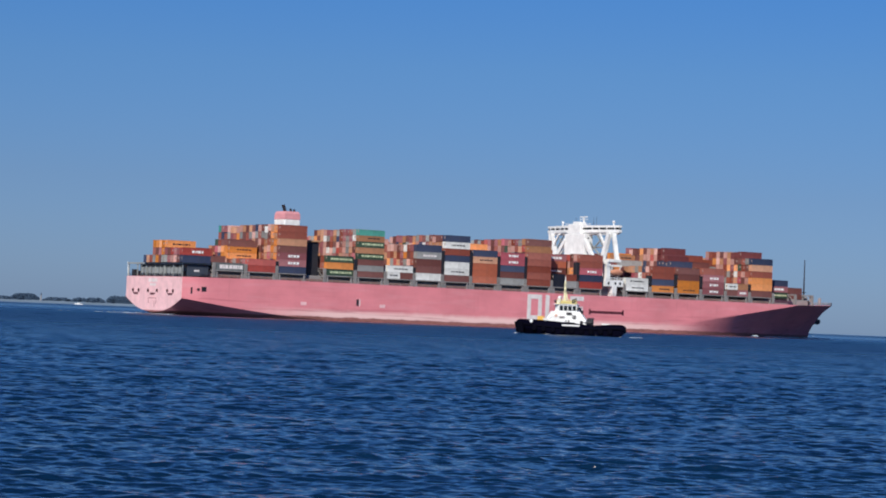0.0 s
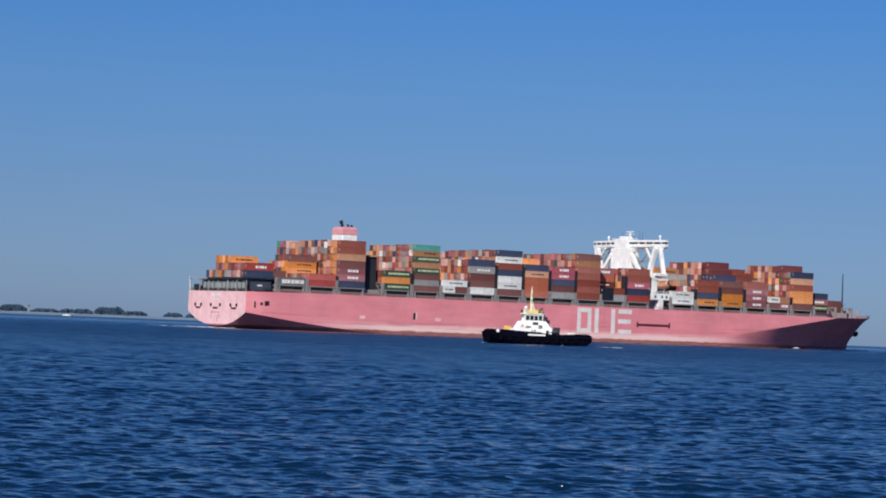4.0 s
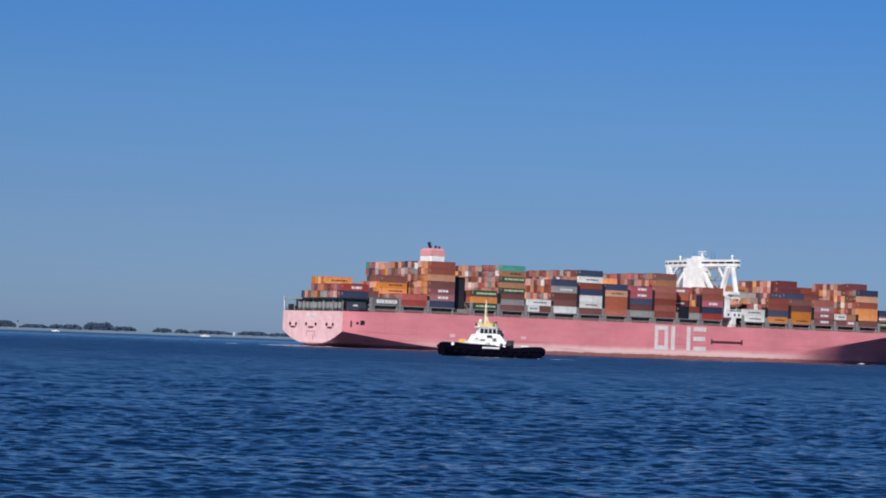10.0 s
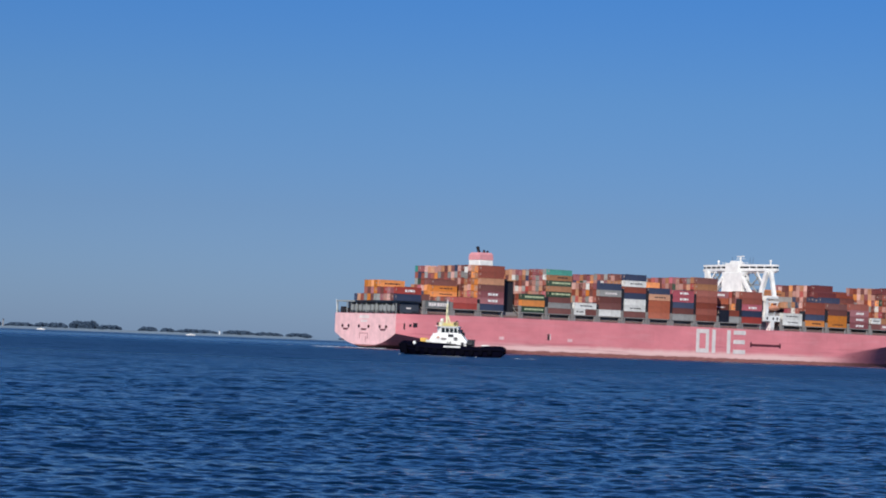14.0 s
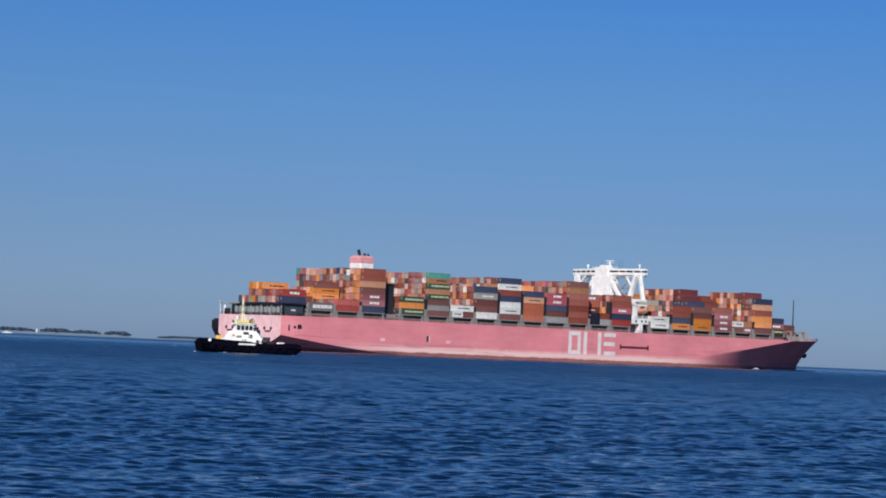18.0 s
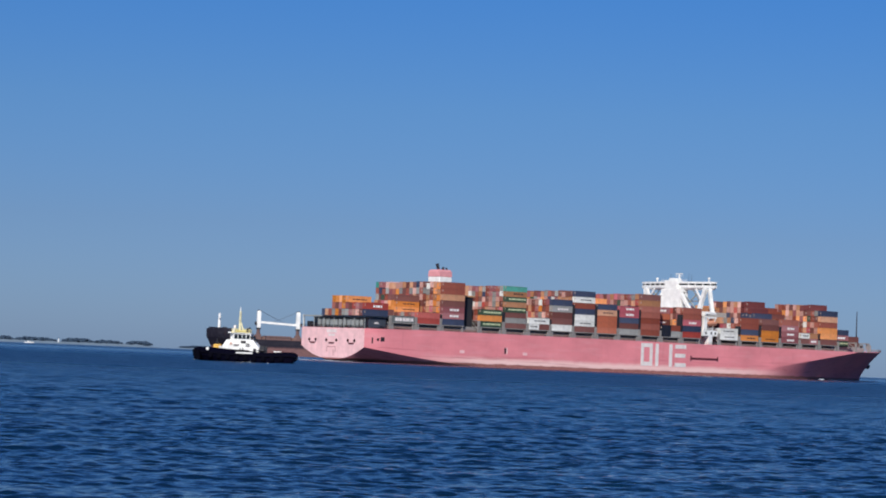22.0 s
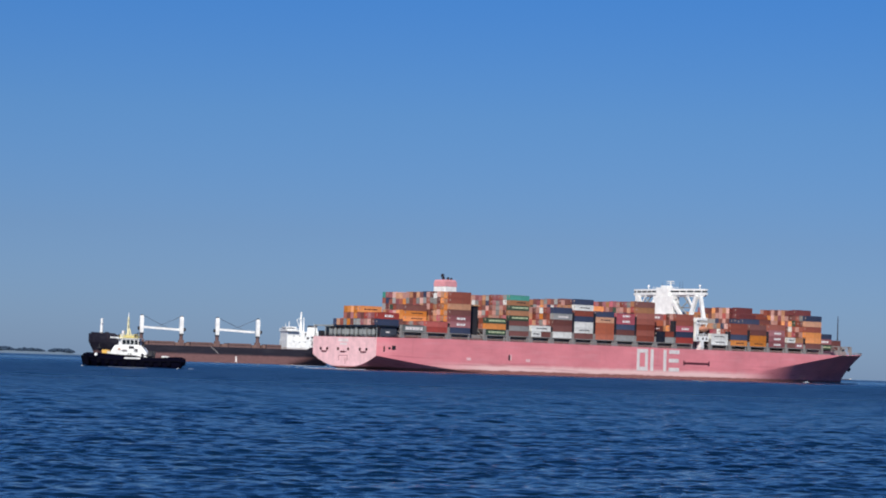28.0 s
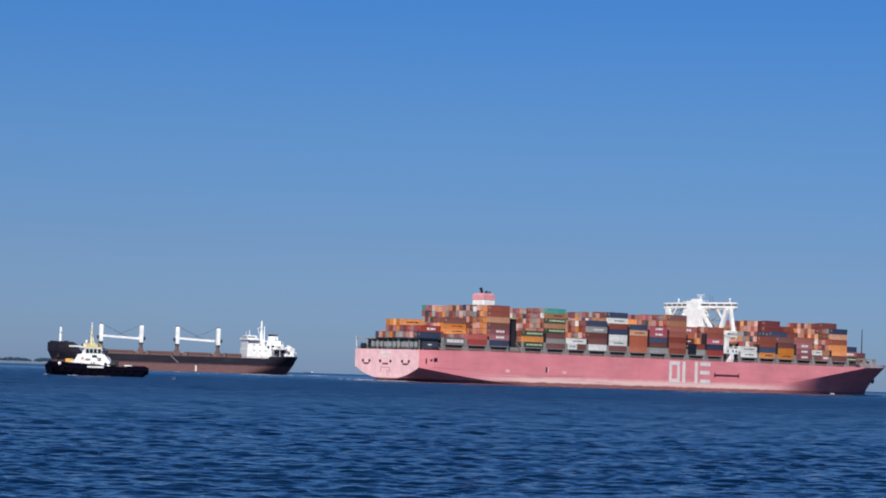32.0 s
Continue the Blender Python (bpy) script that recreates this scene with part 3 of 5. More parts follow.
def build_deck(ship):
    """Hatch coaming, lashing bridges, side pillars, rails, mooring deck and forecastle gear."""
    part("coaming", Mesh().box(13.5, 204.5, -22.4, 22.4, 15.1, 17.66, 0.15), M_GREY, ship)
    part("coaming", Mesh().box(217, 331, -18.5, 18.5, 15.1, 17.66, 0.15), M_GREY, ship)
    gaps = [x - 0.95 for _, x in BAYS] + [77.9 + 0.6, 190.9, 330.9]
    for x in sorted(gaps):
        if x < 5 or 203 < x < 212:
            continue
        y = min(24.9, half_breadth(x, 15) - 0.4)
        top = 20.6 if x < 230 else 20.0
        bridge = part("lashing_bridge", Mesh().box(x - 0.7, x + 0.7, -y, y, top - 0.12, top + 0.12), M_GREY, ship)
        part("walkway", Mesh().box(x - 0.7, x + 0.7, -y, y, 19.48, 19.72), M_GREY, bridge)
        for sy in (-1, 1):
            for a in (-0.6, 0.15):
                part("bridge_post", Mesh().box(x + a, x + a + 0.45, sy * y - 0.3, sy * y + 0.3, 15.0, top - 0.12), M_GREY, bridge)
            part("bridge_brace", Mesh().beam((x - 0.5, sy * y, 15.3), (x + 0.5, sy * y, 19.2), 0.25), M_GREY, bridge)
            part("bridge_brace", Mesh().beam((x - 0.5, sy * (y - 0.4), 17.2), (x - 0.5, sy * (y - 5.0), top - 0.2), 0.25), M_GREY, bridge)
        for k in range(-4, 5):
            part("bridge_upright", Mesh().box(x - 0.45, x + 0.45, k * 5.0 - 0.15, k * 5.0 + 0.15, 16.9, top - 0.12), M_GREY, bridge)
    tall = dict(BAYS)
    # near-black blocks fill the gaps between bays, standing in for their shade
    for bay, top in (("I", 30.5), ("J", 30.5), ("K", 29.5), ("L", 30.0), ("M", 29.0), ("O", 25.0), ("P", 26.0), ("Q", 26.0), ("S", 23.5), ("F", 25.0), ("D", 22.5), ("H", 23.0)):
        x = tall[bay] - 0.95
        for sy in (-1, 1):
            tower = part("gap_shade_tower", Mesh().box(x - 0.8, x + 0.86, sy * 23.7 - 1.2, sy * 23.7 + 1.2, 20.8, top, 0.08), M_DARK, ship)
            for k in range(int((top - 20.6) / 2.6)):
                part("tower_platform", Mesh().box(x - 0.82, x + 0.88, sy * 23.7 - 1.3, sy * 23.7 + 1.3, 23.0 + 2.6 * k, 23.15 + 2.6 * k), M_DARK, tower)
    for name, x in BAYS:
        if x > 300 or x < 10:
            continue
        y = HALF - 0.55
        cover = part("hatch_cover", Mesh().box(x - 0.3, x + 12.5, -y - 0.4, y + 0.4, 17.62, 17.97), M_GREY, ship)
        for k in (0, 3):
            xx = x + 0.5 + k * 3.73
            for sy in (-1, 1):
                part("side_pillar", Mesh().rings([[(xx + u * w, sy * y + 0.3 * v, z) for u, v in ((-1, -1), (1, -1), (1, 1), (-1, 1))] for w, z in ((0.62, 15.0), (0.3, 16.2), (0.25, 17.62))]), M_GREY, cover)
    for sy in (-1, 1):
        for a, e in ((14.0, 204.0), (217.5, 303.0)):
            part("side_coaming", Mesh().box(a, e, sy * 24.2 - 0.15, sy * 24.2 + 0.15, 15.1, 16.2), M_DECK, ship)
    m = Mesh()
    for sy in (-1, 1):
        m.rail([(14, sy * 25.0, 15.15), (205, sy * 25.0, 15.2), (300, sy * 24.9, 15.2)], 1.1, 3.6, 0.05, 3)
    part("side_rail", m, M_GREY, ship)
    # mooring deck at the stern: posts, a heavy beam, winches and a rail
    m = Mesh().box(1.4, 2.1, -23.2, 22.6, 19.5, 20.1).box(1.8, 13.4, -24.0, -23.3, 19.6, 20.1)
    for k in range(7):
        y = -23.0 + 7.5 * k
        m.box(1.65, 1.95, y - 0.18, y + 0.18, 14.7, 19.7)
    part("stern_gallery", m, M_GREEN, ship, "grey-green steel gallery over the mooring deck")
    part("mooring_deck_bulkhead", Mesh().box(5.6, 6.1, -23.5, 19.5, 14.7, 19.4), M_GREEN, ship)
    part("platform", Mesh().box(1.9, 13.2, -23.4, 21.0, 19.52, 20.08), M_GREY, ship)
    for k in range(11):
        part("mooring_deck_screen", Mesh().box(2.0, 2.25, -21.4 + 3.1 * k, -19.1 + 3.1 * k, 15.1, 18.3), M_GREEN, ship)
    side = part("mooring_side_screen", Mesh().box(3.2, 12.4, -24.0, -23.7, 15.2, 19.3), M_SLATE, ship, "dark blue-grey side screen of the mooring deck")
    part("screen_mark", Mesh().box(6.2, 8.4, -24.06, -23.98, 16.9, 17.5), M_MARK, side)
    for k in range(9):
        part("mooring_deck_stiffener", Mesh().box(1.88, 2.02, -20.6 + 4.0 * k, -20.3 + 4.0 * k, 14.8, 19.4), M_GREEN, ship)
    part("stern_rail", Mesh().rail([(1.8, 22.9, 14.7), (1.8, -22.9, 14.7), (13, -24.6, 14.9)], 1.2, 2.0, 0.06, 3), M_DARK, ship)
    for y in (-17, -6, 6, 17):
        w = part("mooring_winch", Mesh().tube((4.0, y - 2.2, 16.0), (4.0, y + 2.2, 16.0), 0.9, 0.9, 10).box(3.0, 5.0, y - 2.6, y - 2.0, 14.8, 16.6).box(3.0, 5.0, y + 2.0, y + 2.6, 14.8, 16.6), M_DARK, ship)
    part("ensign_staff", Mesh().tube((1.9, 22.6, 14.7), (1.5, 22.8, 20.4), 0.2, 0.12, 6), M_SHIPWHITE, ship)
    part("stern_locker", Mesh().box(2.4, 4.4, 18.6, 20.6, 14.8, 17.4, 0.1), M_DARK, ship)
    # forecastle
    part("breakwater", Mesh().rings([[(331.5, y, 15.2), (332.2, y, 15.2), (333.6, y, 19.2), (333.0, y, 19.2)] for y in (-15.5, -8, 0, 8, 15.5)]), M_GREY, ship)
    part("foremast", Mesh().tube((345.5, 0, 16), (345.5, 0, 37.0), 0.42, 0.2, 8).box(345.1, 345.9, -1.4, 1.4, 21.5, 21.8).tube((345.5, 0, 21.8), (346.6, 0, 16.2), 0.12, 0.12, 6), M_DARK, ship)
    m = Mesh()
    pts = [(x, -half_breadth(x, 15.9) - 0.02, deck_height(x)) for x in (330, 338, 346, 352, 357, 361, 363.4)]
    m.rail(pts, 1.25, 2.4, 0.06, 3)
    m.rail([(x, -y, z) for x, y, z in pts], 1.25, 2.4, 0.06, 3)
    part("bow_rail", m, M_GREY, ship)
    for y in (-5.5, 5.5):
        part("windlass", Mesh().tube((341, y - 2, 17.0), (341, y + 2, 17.0), 1.0, 1.0, 10).box(339.5, 342.5, y - 2.4, y - 1.8, 15.4, 17.8).box(339.5, 342.5, y + 1.8, y + 2.4, 15.4, 17.8), M_DARK, ship)
    part("vent", Mesh().box(335, 337, -11, -9, 15.2, 18.6, 0.2), M_GREY, ship)
    part("vent", Mesh().box(352, 353.2, -4, -2.8, 15.8, 19.4, 0.2), M_GREY, ship)
    # anchors in the flare of the bow
    for sy in (-1, 1):
        x, z = 353.4, 9.2
        y = sy * (half_breadth(x, z) + 0.9)
        a = Mesh().tube((x, y - 0.35 * sy, z - 1.6), (x, y - 0.35 * sy, z + 1.9), 0.42, 0.36, 8)
        for k in (-1, 1):
            a.rings([[(x + k * u + r * math.cos(q), y + 0.4 * r * math.sin(q), z - 1.5 + 0.5 * u + r * math.sin(q)) for q in [0.785 * j for j in range(8)]] for u, r in ((0.0, 1.0), (0.8, 1.15), (1.6, 0.8), (2.2, 0.25))])
        part("anchor", a, M_DARK, ship)


def build_marks(ship):
    z0, z1, w = 3.7, 14.4, 1.9
    m = side_mark("side_emblem", ship, rect(164.5, 166.4, z0, z1), M_MARK, "large weathered white block emblem")
    for o in (rect(170.2, 172.1, z0, z1), rect(166.4, 170.2, z1 - w, z1), rect(166.4, 170.2, z0, z0 + w),
              rect(174.0, 176.1, z0, z1), rect(183.1, 185.2, z0, z1), 
              rect(187.0, 194.4, z1 - w, z1), rect(187.0, 194.0, z0 + 4.5, z0 + 6.4), rect(187.0, 194.4, z0, z0 + w)):
        side_mark("emblem_bar", ship, o, M_MARK)
    # flat dark bars in place of a recess, its shade in their colour
    side_mark("recess_bar", ship, rect(198.0, 216.4, 7.5, 8.6), M_DRED, "long dark red bar as a shaded recess")
    for x in (197.4, 215.6):
        side_mark("recess_bar", ship, rect(x, x + 0.9, 7.0, 9.3), M_DRED)
    for x, z in ((53.6, 5.8), (90.6, 6.0)):
        side_mark("push_mark", ship, rect(x, x + 2.6, z, z + 1.3), M_STERN)
    side_mark("pilot_door", ship, rect(79.5, 80.6, 6.4, 9.0), M_DARK)
    side_mark("pilot_door", ship, rect(80.9, 81.3, 6.4, 9.0), M_MARK)
    side_mark("side_port", ship, rect(7.5, 8.9, 9.6, 10.6), M_DARK)
    side_mark("side_port", ship, rect(9.3, 12.0, 9.4, 11.2), M_DARK)
    side_mark("side_port", ship, rect(5.0, 5.8, 8.4, 10.9), M_DARK)
    for y in (14.9, 0.7, -13.9):
        for s in (-1, 1):
            fairlead(ship, (STERN - 0.02, y + s * 3.0 * (1.25 if y == 0.7 else 0.8), 9.2), 180, 1.5, 1.5)
        o = [(y - 2.4, 8.3), (y + 2.4, 8.3), (y + 1.6, 7.5), (y - 1.6, 7.5)]
        part("scupper", Mesh().plate(o, 0, STERN - 0.08, STERN + 0.02), M_DRED, ship)
    for k in range(6):
        part("stern_lettering", Mesh().box(STERN - 0.07, STERN + 0.02, -2.9 + k * 1.25, -2.0 + k * 1.25, 12.6, 13.9), M_MARK, ship, "faded white stern lettering")
    for k in range(4):
        part("stern_lettering", Mesh().box(STERN - 0.07, STERN + 0.02, -1.7 + k * 1.25, -0.8 + k * 1.25, 11.0, 12.0), M_MARK, ship, "faded white stern lettering")
    for a in (rect(-2.6, 4.0, 6.1, 6.4), rect(-2.6, -2.2, 4.0, 6.1), rect(3.6, 4.0, 4.0, 6.1), rect(-1.1, -0.7, 2.6, 5.2)):
        part("draught_mark", Mesh().plate(a, 0, STERN - 0.07, STERN + 0.02), M_FADED, ship)


def build_bridge(ship):
    """The forward house: a slim tower that carries the navigating bridge on splayed legs."""
    house = part("deckhouse", Mesh().box(206.2, 216.4, -15.5, 15.5, 15.1, 31.5, 0.2), M_WHITE, ship, "white steel accommodation block")
    tower = part("bridge_tower", Mesh().box(207.6, 212.4, -7.0, 7.2, 31.5, 42.2, 0.15).box(207.9, 212.2, -3.6, 5.4, 42.2, 46.4, 0.15), M_WHITE, ship)
    for z in (34.0, 37.0, 40.0):
        part("porthole", Mesh().box(209.6, 210.3, -7.06, -6.98, z, z + 0.7), M_PANE, tower)
    plan = [(209.2, -9.0), (212.0, -25.5), (213.7, -25.5), (216.0, -9.0), (216.0, 9.0), (213.7, 25.5), (212.0, 25.5), (209.2, 9.0)]
    low = [(210.4, -9.0), (212.3, -24.0), (213.2, -24.0), (215.0, -9.0), (215.0, 9.0), (213.2, 24.0), (212.3, 24.0), (210.4, 9.0)]
    inset = [(x + (0.25 if x < 212.5 else -0.25), y * 0.99) for x, y in plan]
    ring = lambda o, z: [(x, y, z) for x, y in o]
    deck = part("bridge_wing", Mesh().rings([ring(low, 41.9), ring(plan, 42.9), ring(plan, 44.1)]), M_WHITE, ship)
    part("wing_roof", Mesh().rings([ring(plan, 45.0), ring(plan, 45.9)]), M_WHITE, deck)
    part("wheelhouse_windows", Mesh().rings([ring(inset, 44.1), ring(inset, 45.0)]), M_PANE, deck, "dark strip of bridge windows")
    for y in (-23, -18.5, -14, -10, 10, 14, 18.5, 23):
        x = 209.2 + 2.8 * (abs(y) - 9.0) / 16.5
        part("window_post", Mesh().box(x - 0.02, x + 0.3, y - 0.2, y + 0.2, 44.1, 45.0), M_WHITE, deck)
    for sy in (-1, 1):
        m = Mesh()
        part("wing_leg", Mesh().beam((211.6, sy * 22.4, 42.6), (213.6, sy * 23.2, 30.6), 1.7, 1.7), M_WHITE, ship)
        part("inner_leg", m.beam((210.6, sy * 20.8, 42.4), (210.6, sy * 16.6, 31.0), 1.8, 1.8), M_WHITE, ship)
        part("leg_brace", Mesh().beam((210.2, sy * 18.4, 37.0), (210.2, sy * 14.6, 42.3), 0.7, 0.7), M_WHITE, ship)
        part("tower_strut", Mesh().beam((208.0, sy * 6.6, 39.6), (208.0, sy * 13.4, 31.6), 1.5, 1.5), M_WHITE, ship)
        # lattice given grey paint instead of white, so that it reads as shaded
        for a, b in (((6.0, 39.5), (14.0, 33.0)), ((6.5, 33.5), (15.5, 40.5)), ((12.0, 41.8), (16.5, 36.5))):
            part("lattice_brace", Mesh().beam((211.0, sy * a[0], a[1]), (211.0, sy * b[0], b[1]), 0.5, 0.5), M_GREEN, ship)
        part("lattice_brace", Mesh().beam((212.0, sy * 5.0, 36.4), (212.0, sy * 18.0, 36.4), 0.5, 0.5), M_GREY, ship)
        part("leg_platform", Mesh().box(207.5, 214.5, sy * 19.9 - 5.1, sy * 19.9 + 5.1, 29.8, 31.2, 0.15), M_WHITE, ship)
        st = part("stair_tower", Mesh().box(207.2, 209.2, sy * 23.0 - 1.2, sy * 23.0 + 1.2, 22.2, 29.9).box(206.2, 216.2, sy * 23.2 - 1.5, sy * 23.2 + 1.5, 19.4, 22.2)
                  .box(210.2, 212.6, sy * 23.2 - 1.5, sy * 23.2 + 1.5, 15.1, 19.4).box(207.2, 215.4, sy * 23.0 - 1.4, sy * 23.0 + 1.4, 28.0, 28.8), M_WHITE, ship)
        for x in (207.6, 211.4, 214.0):
            part("window", Mesh().box(x, x + 0.9, sy * 24.7 - 0.06, sy * 24.7 + 0.06, 20.2, 21.3), M_PANE, st)
        part("stair_rail", Mesh().rail([(206.4, sy * 24.6, 22.2), (216.0, sy * 24.6, 22.2)], 1.1, 1.5, 0.06), M_WHITE, st)
        for x in (210.2, 214.6):
            part("davit", Mesh().beam((x, sy * 22.0, 22.2), (x, sy * 24.4, 28.0), 0.4, 0.4), M_WHITE, st)
        rings = []
        for i in range(9):
            u = i / 8
            w = 1.45 * math.sin(math.pi * (0.12 + 0.76 * u)) ** 0.6
            rings.append([(209.6 + 6.6 * u, sy * 23.4 + w * math.cos(a), 25.6 + w * math.sin(a)) for a in [2 * math.pi * j / 10 for j in range(10)]])
        part("lifeboat", Mesh().rings(rings), M_LIFEBOAT, ship, "faded orange covered lifeboat under davits", smooth=True)
    part("roof_rail", Mesh().rail([(209.4, 8.8, 45.9), (209.4, -8.8, 45.9)], 0.9, 2.5, 0.05), M_WHITE, ship)
    part("monkey_island", Mesh().box(208.4, 212.0, -2.6, 2.6, 46.4, 47.6, 0.15), M_WHITE, ship)
    part("radar_mast", Mesh().tube((211, -2.0, 47.3), (211, -2.0, 49.9), 0.45, 0.3, 8).box(210.6, 211.4, -4.6, 0.6, 48.6, 48.8).box(210.6, 211.4, -4.2, 0.4, 49.6, 50.0), M_WHITE, ship)
    for y in (-7.0, 5.5, -9.0):
        part("aerial", Mesh().tube((212.5, y, 45.8), (212.5, y, 49.8), 0.1, 0.05, 5), M_DARK, ship)
    for y in (-20.8, 15.5):
        d = part("satcom_pedestal", Mesh().tube((212.8, y, 45.8), (212.8, y, 47.0), 0.3, 0.3, 8), M_WHITE, ship)
        part("satcom_dome", Mesh().rings([[(212.8 + 0.65 * math.sin(b) * math.cos(a), y + 0.65 * math.sin(b) * math.sin(a), 47.5 - 0.65 * math.cos(b)) for a in [2 * math.pi * j / 10 for j in range(10)]] for b in (0.3, 0.9, 1.5, 2.1, 2.7)]), M_WHITE, d, smooth=True)


def build_funnel(ship):
    # casing and wings near-black: the shade between the stacks is in their colour
    part("engine_casing", Mesh().box(56.6, 64.4, -9.5, 9.5, 15.1, 36.8, 0.2), M_DARK, ship)
    part("casing_shade_wing", Mesh().box(57.2, 63.6, -21.0, -9.5, 15.1, 31.0, 0.2), M_DARK, ship)
    part("casing_shade_wing", Mesh().box(57.2, 63.6, 9.5, 21.0, 15.1, 31.0, 0.2), M_DARK, ship)
    for sy in (-1, 1):
        part("casing_deck", Mesh().box(56.4, 64.4, sy * 15.4 - 6.2, sy * 15.4 + 6.2, 31.0, 31.7, 0.1), M_TAN, ship)
    f = part("funnel", Mesh().box(57.0, 64.4, -4.4, 4.0, 36.8, 40.2, 0.35), M_WHITE, ship, "white and pink funnel casing")
    part("funnel_top", Mesh().rings([[(57.0 + a, -4.4 + a, z), (64.4 - a, -4.4 + a, z), (64.4 - a, 4.0 - a, z), (57.0 + a, 4.0 - a, z)] for a, z in ((0.02, 40.2), (0.15, 42.4), (0.7, 43.4))]), M_PINK, f)
    for x, y, h in ((59.4, -0.6, 46.0), (61.2, -2.0, 44.6), (62.8, 0.5, 44.6), (62.6, -2.4, 44.4)):
        part("exhaust_pipe", Mesh().tube((x, y, 43.0), (x - 0.12 * (h - 43.0) ** 2, y, h), 0.62 if h > 45 else 0.5, 0.75 if h > 45 else 0.45, 8), M_DARK, f)


# colours of the outermost starboard stack of each bay, from the deck up, and the row-by-row heights in tiers
CARGO = {
    "A": (25.9, "navy red", (2, 2, 2, 2, 2, 3, 3, 3, 3, 3, 1, 1, 1, 0, 0, 0, 0, 0, 0, 0)),
    "B": (20.9, "slate", (1, 1, 1, 1, 1, 1, 2, 2, 2, 2, 3, 3, 3, 3, 3, 2, 2, 2, 1, 1)),
    "C": (23.0, "red red", (2, 2, 2, 2, 2, 2, 5, 5, 5, 5, 5, 4, 4, 3, 3, 3, 3, 2, 2, 2)),
    "D": (36.9, "navy mauve mauve brown tan rust rust", (7,) * 17 + (6, 7, 7)),
    "E": (25.9, "green orange green", (3,) * 13 + (5, 6, 7, 7, 7, 6, 6)),
    "F": (36.9, "brown grey brown green tan green tan teal", (8,) * 14 + (7, 7, 6, 6, 6, 5)),
    "G": (23.3, "white+brown white", (2,) * 13 + (4, 6, 7, 7, 6, 6, 6)),
    "H": (32.4, "white brown brown grey navy", (5,) * 16 + (6, 6, 6, 6)),
    "I": (36.9, "brown white white navy rust white navy", (7,) * 17 + (6, 6, 6)),
    "J": (31.6, "copper copper copper tan navy", (5, 5, 5, 6, 6, 6) + (5,) * 14),
    "K": (31.2, "grey brown navy magenta magenta", (5,) * 20),
    "L": (37.4, "rust rust rust rust rust tan brown", (7,) * 17 + (6, 6, 6)),
    # bay l's ink boxes fill an empty gap, black for its shade
    "l": (23.4, "ink+grey ink+rust", (2, 2, 2, 5, 5, 5, 5, 6, 6, 6, 6, 6, 6, 6, 6, 6, 6, 6, 5, 5)),
    "M": (32.4, "red navy magenta rust rust", (5, 5, 5, 5, 5, 5, 5, 5, 5, 5, 5, 5, 5, 5, 5, 5, 5, 5, 5, 5)),
    "N": (23.6, "white white", (2,) * 7 + (3, 3, 3, 4, 4, 4, 4, 5, 5, 5, 5, 5, 5)),
    "O": (29.2, "orange navy rust rust", (4,) * 9 + (5, 5, 6, 6, 6, 6, 6, 6, 6, 6, 6)),
    "P": (29.2, "orange orange brown brown", (4, 4, 5, 6, 7, 7, 7, 7, 7, 7, 7, 7, 7, 7, 7, 6, 6, 6, 6, 6)),
    "Q": (29.6, "mauve mauve mauve rust", (4, 4, 4, 4, 5, 5) + (6,) * 14),
    "R": (23.4, "brown+mauve white+tan", (2,) * 8 + (4, 5, 6, 6, 6, 6, 6, 6, 6, 6, 6, 5)),
    "S": (35.2, "brown orange orange rust tan navy", (6, 6, 6, 7, 7, 7, 7, 7, 7, 7, 7, 7, 7, 6, 6, 6, 6, 6, 5, 5)),
    "T": (26.2, "green mauve navy", (0, 0, 3, 3, 3, 3, 3, 3, 3, 3, 3, 3, 3, 3, 3, 3, 3, 3, 0, 0)),
    "U": (23.2, "brown brown", (0, 0, 0, 0, 2, 2, 2, 2, 2, 2, 2, 2, 2, 2, 2, 2, 0, 0, 0, 0)),
}
FLOOR = 18.0


def container_mesh(h, length=12.19):
    """A steel box: corner posts and rails stand proud of the corrugated panels; door bars at the after end."""
    m = Mesh()
    L, w = length, 1.219
    # shell with the panels set in 5 cm
    m.box(0.06, L - 0.06, -w + 0.05, w - 0.05, 0.12, h - 0.06)
    for x in (0, L - 0.18):
        for y in (-w, w - 0.16):
            m.box(x, x + 0.18, y, y + 0.16, 0, h)
    for y in (-w, w - 0.1):
        m.box(0.18, L - 0.18, y, y + 0.1, 0, 0.16)
        m.box(0.18, L - 0.18, y, y + 0.1, h - 0.12, h)
        for k in range(1, 20):
            x = 0.18 + k * (L - 0.36) / 20
            m.box(x - 0.13, x + 0.13, y + 0.02, y + 0.08, 0.16, h - 0.12)
    for y in (-0.8, -0.3, 0.3, 0.8):
        m.box(-0.02, 0.06, y - 0.05, y + 0.05, 0.15, h - 0.15)
    for z in (0.9, h - 0.75):
        m.box(-0.01, 0.06, -w + 0.16, w - 0.16, z - 0.06, z + 0.06)
    return m


DOOR_PLATE = {}


def door_markings(box, rng):
    """The pale block of small print and the placard on a container's doors."""
    style = rng.randrange(4)
    if style == 3:
        return
    if style not in DOOR_PLATE:
        m = Mesh()
        m.box(-0.035, 0.05, (-0.72, -0.98, -0.78)[style], (-0.12, -0.2, -0.34)[style], 1.25, (2.15, 1.9, 2.2)[style])
        DOOR_PLATE[style] = m.data("door_print", M_DOORPRINT)
    part("door_print", DOOR_PLATE[style], None, box)


